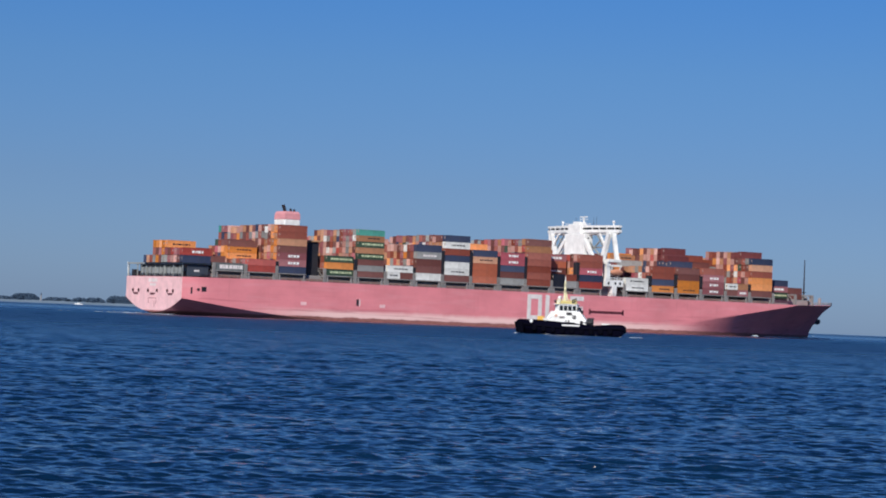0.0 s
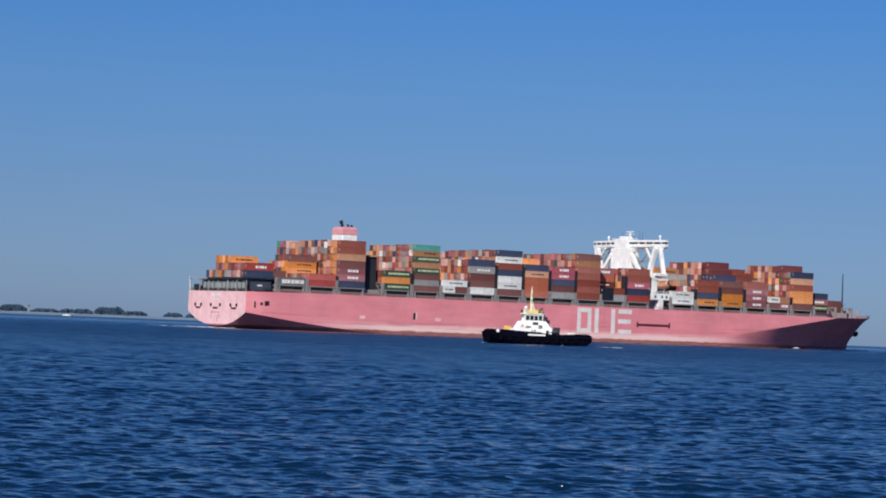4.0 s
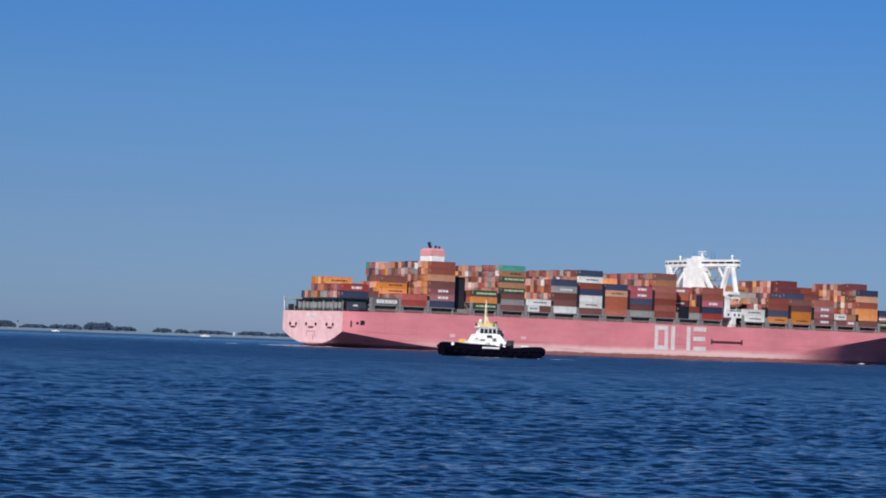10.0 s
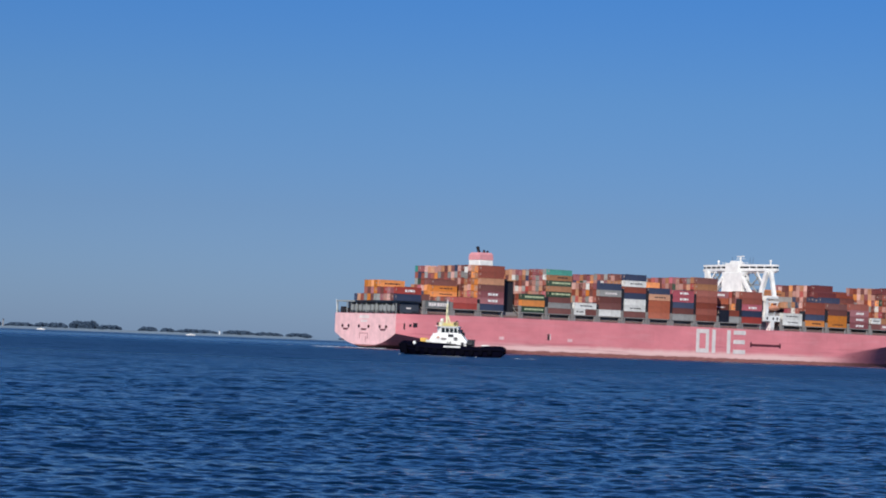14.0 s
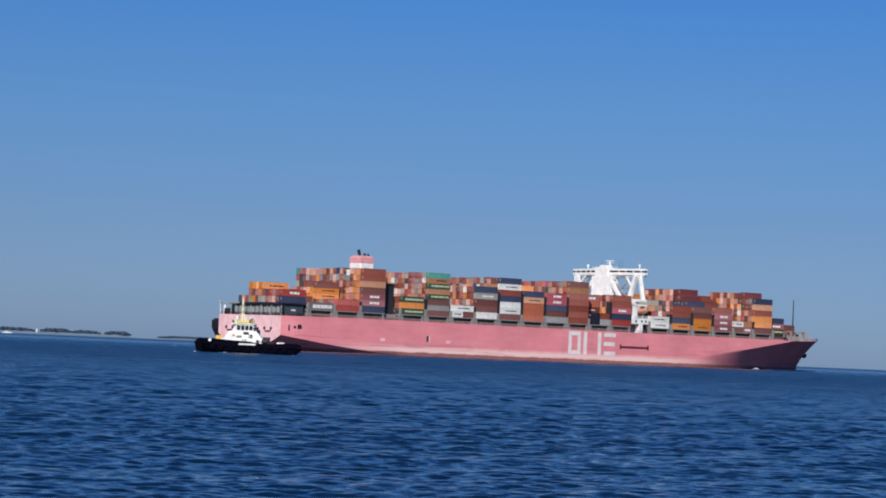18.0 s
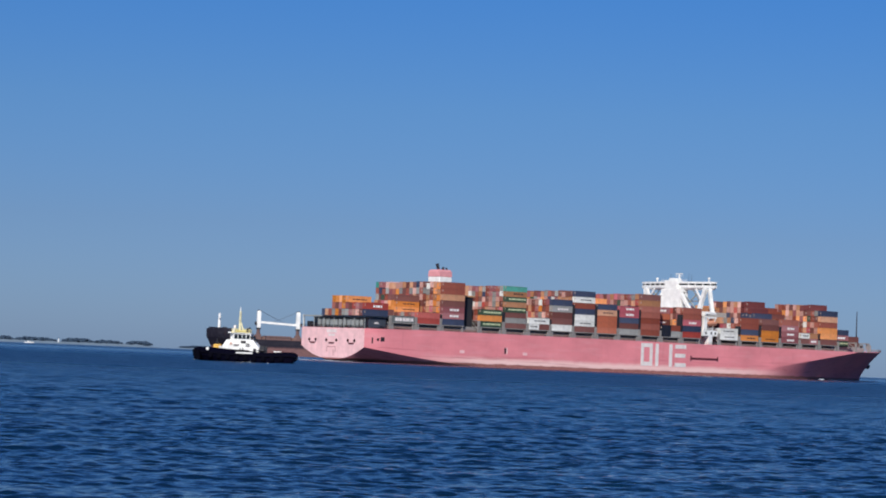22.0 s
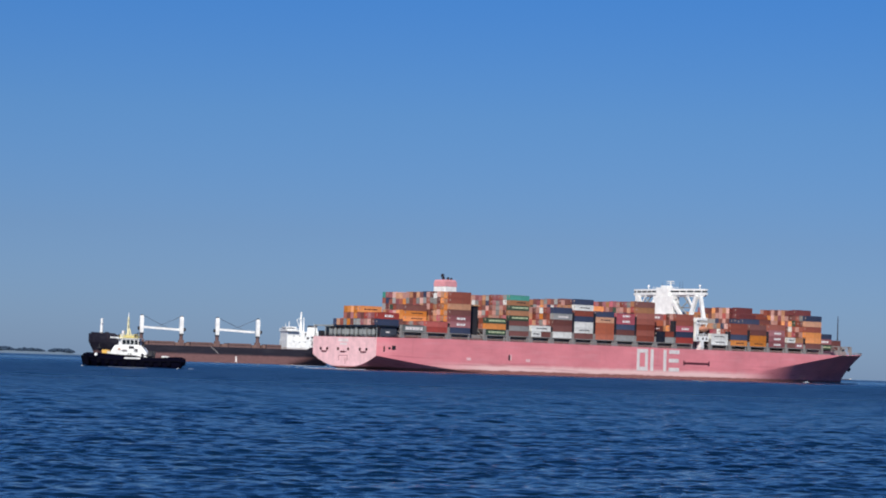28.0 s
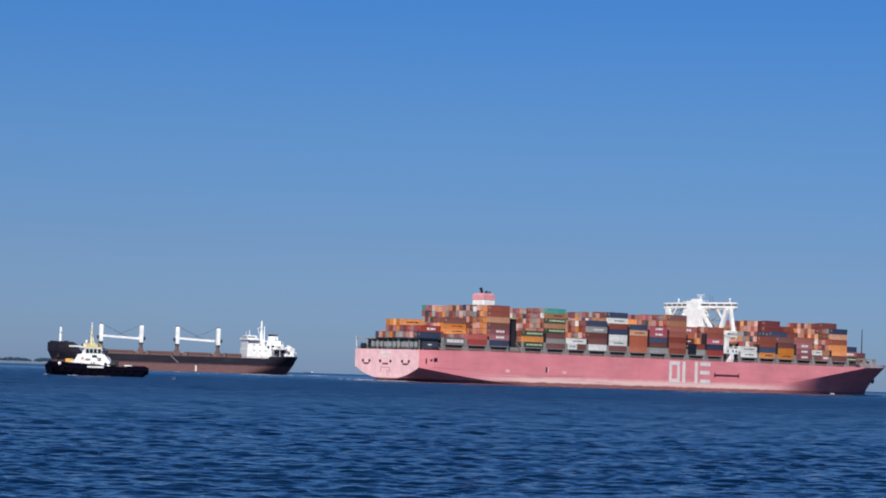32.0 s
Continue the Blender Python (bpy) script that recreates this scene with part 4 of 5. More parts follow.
def block_mesh(m, x, y, z, h, L=12.19):
    """A plainer container for the inner stacks: body, corner posts and top rails in one piece of mesh."""
    w = 1.185
    m.rings([[(x + a, y - w + a, z + c), (x + L - a, y - w + a, z + c), (x + L - a, y + w - a, z + c), (x + a, y + w - a, z + c)]
             for a, c in ((0.0, 0.0), (0.0, 0.14), (0.06, 0.16), (0.06, h - 0.14), (0.0, h - 0.12), (0.0, h))])


SHARES = {"rust": 20, "brown": 15, "red": 3, "tan": 15, "mauve": 12, "orange": 6, "magenta": 2, "navy": 3, "white": 3, "pink": 15, "grey": 11, "green": 1}
PALETTE = [k for k, n in SHARES.items() for _ in range(n)]
LOGO = {"white": M_DARK, "pink": M_DARK, "grey": M_MARK, "tan": M_DARK, "orange": M_DARK, "green": M_PALE, "mauve": M_WHITE, "magenta": M_WHITE, "red": M_WHITE, "rust": M_WHITE, "navy": M_WHITE, "ink": M_WHITE, "slate": M_MARK, "maroon": M_WHITE, "copper": M_WHITE, "brown": M_WHITE, "teal": M_WHITE}
CARGO_THINGS = []


WRITTEN = {"white": 0.7, "orange": 0.5, "green": 1.0, "mauve": 0.9, "magenta": 1.0, "tan": 0.3, "red": 0.4, "grey": 0.35, "slate": 1.0, "navy": 0.0, "rust": 0.02}


def lettering(box, shade, style, L, marks):
    """Bars in place of the line's name on a container's side: a short bold word, or a long thin one."""
    bold = shade in ("mauve", "magenta", "red")
    size = 0.95 if bold else 0.75 if shade in ("green", "grey") else 0.5
    size = 1.5 if shade == "slate" else size
    a, e = (4.0, 8.4) if bold else (1.5, 10.4) if shade in ("green", "slate") else (2.2 + style, 9.2 + 0.4 * style)
    if L < 10:
        a, e = 1.2, 4.9
    rng = random.Random(40 + style)
    k = 0
    while a < e:
        w = rng.uniform(0.5, 1.6)
        key = (shade, style, L, k)
        if key not in marks:
            marks[key] = Mesh().box(a, a + w, -1.245, -1.15, 1.35 - size / 2, 1.35 + size / 2).data("side_lettering", LOGO[shade])
        part("side_lettering", marks[key], None, box)
        a += w + rng.uniform(0.2, 0.45)
        k += 1


def build_cargo():
    rng, ink, doors, lift = random.Random(21), random.Random(77), random.Random(5), random.Random(13)
    meshes, marks = {}, {}
    # boxes that show a side or an end stand as things of their own, the outer rows first; the packed rest is one stack
    free, ends = set(), []
    before = (0,) * 20
    for bay, (_, _, tiers) in CARGO.items():
        for row, n in enumerate(tiers):
            for t in range(n):
                if row == 0 or tiers[row - 1] <= t:
                    free.add((bay, row, t))
                elif before[row] <= t:
                    ends.append((row, bay, t))
        before = (0,) * 20 if bay in "DM" else tiers
    free |= {(bay, row, t) for row, bay, t in sorted(ends)[:300 - len(free)]}
    stack, index = Mesh(), []
    order = list(BOX_COLOURS)
    where = dict(BAYS)
    for bay, (top, colours, tiers) in CARGO.items():
        colours = colours.split()
        floor = 20.15 if bay == "A" else FLOOR
        tall = min(2.92, max(2.36, (top - floor) / max(1, len(colours)))) if bay != "l" else 2.75
        x = where[bay]
        first = next(i for i, n in enumerate(tiers) if n)
        for row, n in enumerate(tiers):
            y = -23.9 + 2.51 * row
            h = tall if row == first else tall * lift.choice((1.0, 1.0, 0.985, 0.97, 1.01))
            for t in range(n):
                outer = (bay, row, t) in free
                z = floor + t * (h + 0.02)
                if bay == "D" and row in (1, 2) and t > 1:
                    c = ("tan", "orange")[(row + t) % 2]
                elif row == first and t < len(colours):
                    c = colours[t]
                elif bay == "A" and t == 2:
                    c = "orange"
                elif bay == "C" and row < 9 and t in (2, 3):
                    c = "orange"
                elif bay == "C" and row < 9 and t == 4:
                    c = "brown"
                elif bay == "D" and row == 19 and t == 6:
                    c = "teal"
                elif bay == "P" and t > 3 and row < 6:
                    c = ("navy", "maroon", "maroon")[t - 4]
                elif bay == "S" and t == 6 and row < 6:
                    c = "maroon"
                elif bay == "J" and t == 5 and row == 3:
                    c = "orange"
                elif bay == "l":
                    c = ("rust", "brown", "copper", "mauve")[(row + t) % 4]
                else:
                    c = rng.choice(PALETTE)
                if outer:
                    shown = row == 0 or tiers[row - 1] <= t
                    halves = c.split("+")
                    for k, shade in enumerate(halves):
                        L = 12.19 if len(halves) == 1 else 6.06
                        key = (shade, round(h, 2), L)
                        if key not in meshes:
                            meshes[key] = container_mesh(h, L).data("container", M_BOX[shade])
                        size = "" if len(halves) == 1 else "short "
                        ob = tagged(new("container", meshes[key]), size + BOX_WORDS[shade] + " steel shipping container stacked on the ship", "container", "containers on the ship's deck")
                        ob.matrix_basis = Matrix.Translation((x + 6.13 * k, y, z))
                        CARGO_THINGS.append(ob)
                        if k == 0:
                            door_markings(ob, doors)
                        if shown and ink.random() < WRITTEN.get(shade, 0.04):
                            lettering(ob, shade, ink.randrange(3), L, marks)
                else:
                    block_mesh(stack, x, y, z, h)
                    index += [order.index(c.split("+")[0])] * 22
    me = stack.data("container_stacks", [M_STACK[k] for k in order], index)
    ob = tagged(new("container_stacks", me), "tight stacks of rust, orange and blue shipping containers", "containers", kind="stuff")
    CARGO_THINGS.append(ob)


container_ship = thing("container_ship", "huge faded pink container ship with white forward bridge under way", "container ship")
build_hull(container_ship)
build_deck(container_ship)
build_marks(container_ship)
build_bridge(container_ship)
build_funnel(container_ship)
build_cargo()


BOW_CREST = 300.0


def build_foam():
    """Broken water along the hull: a stern wash and small bow waves."""
    rng = random.Random(9)
    m = Mesh()
    for _ in range(110):                                   # stern wash
        u = rng.random() ** 2.0
        m.blob((2 - 38 * u, rng.uniform(-1, 1) * (14 + 6 * u), -0.05), rng.uniform(0.8, 2.6), rng.uniform(0.4, 1.0), rng.uniform(0.12, 0.42) * (1 - 0.5 * u), 6, rng)
    for _ in range(36):                                   # along the side, from the shoulder
        x = rng.uniform(70, 240)
        m.blob((x, -HALF - rng.uniform(0.2, 1.6), -0.05), rng.uniform(0.6, 1.8), rng.uniform(0.2, 0.4), rng.uniform(0.06, 0.14), 6, rng)
    for _ in range(110):                                   # bow
        u = rng.random()
        x = 352 - 42 * u
        m.blob((x, -half_breadth(x, 0.2) - rng.uniform(0.1, 1.0 + 2.5 * u), 0.05), rng.uniform(0.6, 2.0), rng.uniform(0.3, 0.7), rng.uniform(0.1, 0.55), 6, rng)
    for _ in range(30):
        m.blob((353 + rng.uniform(0, 9), rng.uniform(-3, 3), 0.1), rng.uniform(0.8, 2.2), rng.uniform(0.5, 1.5), rng.uniform(0.2, 0.7), 6, rng)
    for _ in range(26):                                    # the bow wave's broken crest
        u = rng.gauss(0, 1)
        m.blob((BOW_CREST + 1.4 * u, -half_breadth(BOW_CREST, 0.2) - 1.2 - rng.uniform(0, 1.2), 0.25), rng.uniform(0.6, 1.4), rng.uniform(0.4, 0.8), rng.uniform(0.35, 0.75) * math.exp(-0.35 * u * u), 6, rng)
    return tagged(new("ship_wake", m.data("ship_wake", M_FOAM)), "white foam along the ship's waterline and stern", "foam", kind="stuff")


ship_wake = build_foam()


# ---- the tug ----
TUG_SIZE = 0.885


def build_tug():
    tug = thing("tugboat", "black-hulled harbour tug with white wheelhouse and yellow mast", "tugboat")

    def half(u):
        return 5.0 * (1 - max(0.0, (u - 0.55) / 0.45) ** 2.4) * (1 - 0.12 * max(0.0, (0.2 - u) / 0.2))

    def sheer(u):
        return 2.15 + 0.35 * max(0.0, (0.22 - u) / 0.22) ** 0.8 + 0.9 * max(0.0, (u - 0.5) / 0.5) ** 1.3 - 0.25 * max(0.0, (u - 0.93) / 0.07) ** 2 - 0.35 * max(0.0, 1 - 20 * u)

    def wall(u):
        """The bulwark: high along the house, rounded off at the stem and the stern, low by the after deck."""
        return 1.42 - 0.4 * min(1.0, max(0.0, (0.46 - u) / 0.08)) - 0.25 * min(1.0, max(0.0, (u - 0.8) / 0.08)) - 0.8 * max(0.0, (u - 0.93) / 0.07) ** 2 - 0.35 * max(0.0, (0.04 - u) / 0.04) ** 2 - 0.15 * math.exp(-((u - 0.28) / 0.07) ** 2)

    rings, rail = [], []
    for i in range(49):
        u = i / 48
        x, w, s = 30.3 * u, max(0.15, half(u)), sheer(u)
        low = max(0.05, half(max(0, u - 0.02)) * (0.97 - 0.25 * max(0, u - 0.5)))
        x2 = x - 4.4 * max(0, u - 0.5) + 1.6 * max(0.0, 1 - 14 * u)
        rings.append([(x, -w, s), (x, -w, s * 0.6), (x2, -low, 0.0), (x2, -low * 0.8, -1.2), (x2, low * 0.8, -1.2), (x2, low, 0.0), (x, w, s * 0.6), (x, w, s)])
        rail.append((x, w, s))
    part("hull", Mesh().rings(rings), M_TUGHULL, tug)
    for sy in (-1, 1):
        m = Mesh()
        m.rings([[(x, sy * (w - a), s + c) for a, c in ((0.0, -0.05), (0.0, wall(x / 31.0)), (0.2, wall(x / 31.0)), (0.2, -0.05))] for x, w, s in rail])
        part("bulwark", m, M_TUGHULL, tug)
        m = Mesh()
        m.rings([[(x, sy * (w + 0.08 + 0.28 * math.cos(a)), s - 0.25 + 0.28 * math.sin(a)) for a in [2 * math.pi * j / 8 for j in range(8)]] for x, w, s in rail])
        part("rubbing_strake", m, M_BLACK, tug)
        for k in range(9):
            u = 0.12 + 0.085 * k
            x, w, s = 31 * u, half(u), sheer(u)
            part("tyre_fender", Mesh().tube((x, sy * (w + 0.1), s - 0.95), (x, sy * (w + 0.5), s - 0.95), 0.75, 0.62, 12), M_BLACK, tug)
    for k in range(7):
        a = -1.2 + 0.4 * k
        part("bow_fender", Mesh().tube((27.4 + 2.2 * math.cos(a), 4.0 * math.sin(a), 0.4), (27.8 + 2.4 * math.cos(a), 4.2 * math.sin(a), 3.3), 0.6, 0.7, 10), M_BLACK, tug)
    house = part("deckhouse", Mesh().rings([[(x, sy * w, z) for x, sy, w in ((10.6, -1, 3.4), (21.0, -1, 3.4), (22.8, -1, 2.0), (22.8, 1, 2.0), (21.0, 1, 3.4), (10.6, 1, 3.4))] for z in (1.8, 4.5)]), M_SHIPWHITE, tug, "white deckhouse")
    part("upper_house", Mesh().rings([[(x, y, z) for x, y in ((10.9 + 1.6 * a, -3.0 + 0.3 * a), (20.4 - 0.8 * a, -3.0 + 0.3 * a), (21.8 - 1.2 * a, -1.6), (21.8 - 1.2 * a, 1.6), (20.4 - 0.8 * a, 3.0 - 0.3 * a), (10.9 + 1.6 * a, 3.0 - 0.3 * a))] for a, z in ((0, 4.5), (1, 6.5))]), M_SHIPWHITE, house)
    for sy in (-1, 1):
        part("boat_deck_rail", Mesh().rail([(11.8, sy * 3.3, 4.5), (20.8, sy * 3.3, 4.5)], 0.9, 1.3, 0.05, 2), M_SHIPWHITE, house)
        # dark boxes added as the shaded gaps of the house side
        part("dark_gap_box", Mesh().box(13.4, 14.6, sy * 3.02 - 0.12, sy * 3.02 + 0.12, 4.55, 5.6), M_DARK, house)
        part("dark_gap_panel", Mesh().box(14.6, 16.2, sy * 2.86 - 0.1, sy * 2.86 + 0.1, 5.5, 6.3), M_DARK, house)
        part("life_raft", Mesh().tube((16.6, sy * 3.1, 4.95), (18.0, sy * 3.1, 4.95), 0.38, 0.38, 10), M_GREY, house)
        part("exhaust_stack", Mesh().tube((12.4, sy * 1.8, 4.4), (12.2, sy * 1.8, 7.0), 0.42, 0.36, 10), M_DARK, house)
    for k in range(3):
        for sy in (-1, 1):
            part("porthole", Mesh().tube((14.0 + 2.6 * k, sy * 3.38, 3.3), (14.0 + 2.6 * k, sy * 3.46, 3.3), 0.32, 0.32, 10), M_PANE, house)
    for sy in (-1, 1):
        part("door", Mesh().box(11.4, 12.3, sy * 3.43 - 0.04, sy * 3.43 + 0.04, 2.2, 4.1), M_DARK, house)
    wheel = part("wheelhouse", Mesh().rings([[(x, y, z) for x, y in ((13.2 + a, -2.7 + a), (18.4 - a, -2.7 + a), (19.6 - a, -1.5), (19.6 - a, 1.5), (18.4 - a, 2.7 - a), (13.2 + a, 2.7 - a))]
                                          for a, z in ((0, 6.4), (-0.05, 6.7), (0.18, 6.72), (0.05, 8.25), (0, 8.27), (0.1, 8.6))]), M_SHIPWHITE, tug, "white wheelhouse with windows all round")
    for sy in (-1, 1):
        for k in range(4):
            part("window", Mesh().box(13.55 + 1.2 * k, 14.55 + 1.2 * k, sy * 2.56 - 0.06, sy * 2.56 + 0.08, 6.8, 8.15), M_PANE, wheel)
    for k in range(3):
        part("window", Mesh().box(19.36, 19.48, -1.4 + 1.0 * k, -0.6 + 1.0 * k, 6.8, 8.15), M_PANE, wheel)
        part("window", Mesh().box(13.32, 13.44, -1.9 + 1.4 * k, -0.9 + 1.4 * k, 6.8, 8.15), M_PANE, wheel)
    part("monkey_island", Mesh().box(13.6, 19.2, -2.5, 2.5, 8.6, 8.85, 0.1).box(14.2, 18.0, -2.0, 2.0, 8.85, 9.5, 0.1), M_YELLOW, wheel, "yellow roof platform")
    part("roof_rail", Mesh().rail([(13.8, -2.4, 8.85), (19.0, -2.4, 8.85), (19.0, 2.4, 8.85), (13.8, 2.4, 8.85), (13.8, -2.4, 8.85)], 0.9, 1.7, 0.05, 2), M_YELLOW, wheel)
    mast = part("mast", Mesh().tube((17.0, 0, 8.8), (17.0, 0, 15.0), 0.40, 0.28, 8).beam((15.8, 0, 8.8), (17.0, 0, 12.6), 0.26).beam((17.0, -1.5, 12.6), (17.0, 1.5, 12.6), 0.2).beam((17.0, -1.0, 14.2), (17.0, 1.0, 14.2), 0.16), M_CREAM, tug, "tall cream-yellow mast")
    part("mast_head", Mesh().tube((17.0, 0, 15.0), (17.0, 0, 16.3), 0.16, 0.08, 6), M_WHITE, mast)
    part("radar", Mesh().box(18.0, 18.3, -1.4, 1.4, 10.6, 10.85).tube((18.1, 0, 9.2), (18.1, 0, 10.6), 0.2, 0.2, 6), M_WHITE, mast)
    part("radome", Mesh().tube((18.6, -1.2, 9.5), (18.6, -1.2, 10.1), 0.3, 0.5, 10).tube((18.6, -1.2, 10.1), (18.6, -1.2, 10.8), 0.55, 0.35, 10), M_MARK, wheel)
    part("roof_locker", Mesh().box(18.1, 19.1, 0.4, 2.2, 8.85, 9.7, 0.08), M_WHITE, wheel)
    part("roof_beam", Mesh().box(12.9, 19.9, -2.9, 2.9, 8.42, 8.6, 0.05), M_SHIPWHITE, wheel, "overhanging white wheelhouse roof")
    part("aft_ladder", Mesh().rail([(11.7, 2.6, 4.5), (13.2, 2.6, 6.5)], 1.0, 0.8, 0.06, 3).rail([(11.7, -2.6, 4.5), (13.2, -2.6, 6.5)], 1.0, 0.8, 0.06, 3), M_SHIPWHITE, house)
    for sy in (-1, 1):
        part("lifebuoy", Mesh().tube((19.0, sy * 2.95, 5.3), (19.0, sy * 3.05, 5.3), 0.42, 0.42, 12), M_LIFEBOAT, house, "orange lifebuoy")
        part("house_mark", Mesh().box(15.2, 15.6, sy * 3.44 - 0.05, sy * 3.44 + 0.05, 3.0, 4.2).box(16.0, 16.3, sy * 3.44 - 0.05, sy * 3.44 + 0.05, 3.2, 4.2), M_DARK, house)
        part("wing_light", Mesh().box(12.6, 13.3, sy * 2.9 - 0.3, sy * 2.9 + 0.3, 7.0, 7.8, 0.05), M_DARK, wheel)
    part("search_light", Mesh().tube((19.2, 1.8, 9.3), (19.7, 1.8, 9.3), 0.36, 0.36, 8).tube((19.1, 1.8, 8.8), (19.4, 1.8, 9.3), 0.1, 0.1, 6), M_DARK, wheel)
    part("fire_monitor", Mesh().tube((14.4, 2.0, 8.8), (14.4, 2.0, 10.0), 0.4, 0.35, 8).tube((14.4, 2.0, 9.5), (13.6, 2.3, 10.2), 0.3, 0.2, 8), M_DARK, wheel)
    for sy in (-1, 1):
        part("funnel", Mesh().rings([[(x + k, sy * 2.4 + y, z) for x, y in ((9.1, -0.7), (10.5, -0.7), (10.5, 0.7), (9.1, 0.7))] for k, z in ((0, 1.9), (-0.1, 4.6), (-0.2, 5.0))]), M_DARK, tug)
    part("winch", Mesh().tube((23.5, -1.8, 4.2), (23.5, 1.8, 4.2), 0.85, 0.85, 12).box(22.7, 24.3, -2.2, -1.8, 2.6, 5.0, 0.05).box(22.7, 24.3, 1.8, 2.2, 2.6, 5.0, 0.05), M_WINCH, tug, "orange-yellow towing winch")
    part("winch_base", Mesh().box(22.9, 25.3, -2.3, 2.3, 2.2, 3.1, 0.08), M_WINCH, tug)
    part("rescue_boat", Mesh().rings([[(8.6 + 3.4 * u, 2.8 + w * math.cos(a), 3.6 + 0.6 * w * math.sin(a)) for a in [6.283 * j / 8 for j in range(8)]] for u, w in ((0, 0.3), (0.15, 0.75), (0.5, 0.85), (0.85, 0.6), (1, 0.15))]), M_DARK, tug, "small dark rescue boat")
    part("towing_bitt", Mesh().beam((6.2, -1.4, 1.8), (6.2, -1.4, 3.6), 0.5).beam((6.2, 1.4, 1.8), (6.2, 1.4, 3.6), 0.5).beam((6.2, -1.8, 3.2), (6.2, 1.8, 3.2), 0.45), M_WHITE, tug)
    part("deck_locker", Mesh().box(4.0, 5.8, 2.2, 3.6, 1.9, 3.6, 0.08), M_SHIPWHITE, tug)
    part("capstan", Mesh().tube((3.0, -2.0, 2.0), (3.0, -2.0, 3.1), 0.5, 0.4, 10), M_DARK, tug)
    for sy in (-1, 1):
        part("hawser_drum", Mesh().tube((25.8, sy * 3.2, 3.55), (25.8, sy * 3.75, 3.55), 0.52, 0.4, 14), M_WHITE, tug, "white painted rope drum")
    for sy in (-1, 1):
        part("side_lettering", Mesh().box(12.2, 17.1, sy * 5.06 - 0.06, sy * 5.06 + 0.06, 2.5, 2.95, 0.02), M_WHITE, tug, "white lettering along the bulwark")
    for o in tug.children_recursive:
        o.data.transform(Matrix.Scale(TUG_SIZE, 4))
    return tug


tugboat = build_tug()
_rng = random.Random(12)
_m = Mesh()
for _ in range(14):
    u = _rng.random()
    _m.blob((31.5 - 34 * u, (1 if _rng.random() < 0.8 else -1) * (5.0 * (1 - max(0, (0.4 - u) / 0.4) ** 2) + _rng.uniform(0.1, 0.7)), 0.0), _rng.uniform(0.3, 0.8), _rng.uniform(0.15, 0.3), _rng.uniform(0.06, 0.18), 6, _rng)
for _ in range(6):
    _m.blob((30.2 + _rng.uniform(-0.8, 0.8), _rng.uniform(-2.5, 2.5), 0.05), _rng.uniform(0.3, 0.7), _rng.uniform(0.3, 0.6), _rng.uniform(0.08, 0.25), 6, _rng)
for _ in range(16):
    _m.blob((-_rng.uniform(2, 9), _rng.uniform(-1.5, 3.5), 0.0), _rng.uniform(0.3, 0.9), _rng.uniform(0.2, 0.4), _rng.uniform(0.08, 0.2), 6, _rng)
_foam = _m.data("tug_wake", M_FOAM)
_foam.transform(Matrix.Scale(TUG_SIZE, 4))
tug_wake = tagged(new("tug_wake", _foam), "thin white foam round the tug's waterline", "foam", kind="stuff")


# ---- the bulk carrier ----
BULKER_RISE = 1.045                          # she rides high, nearly empty


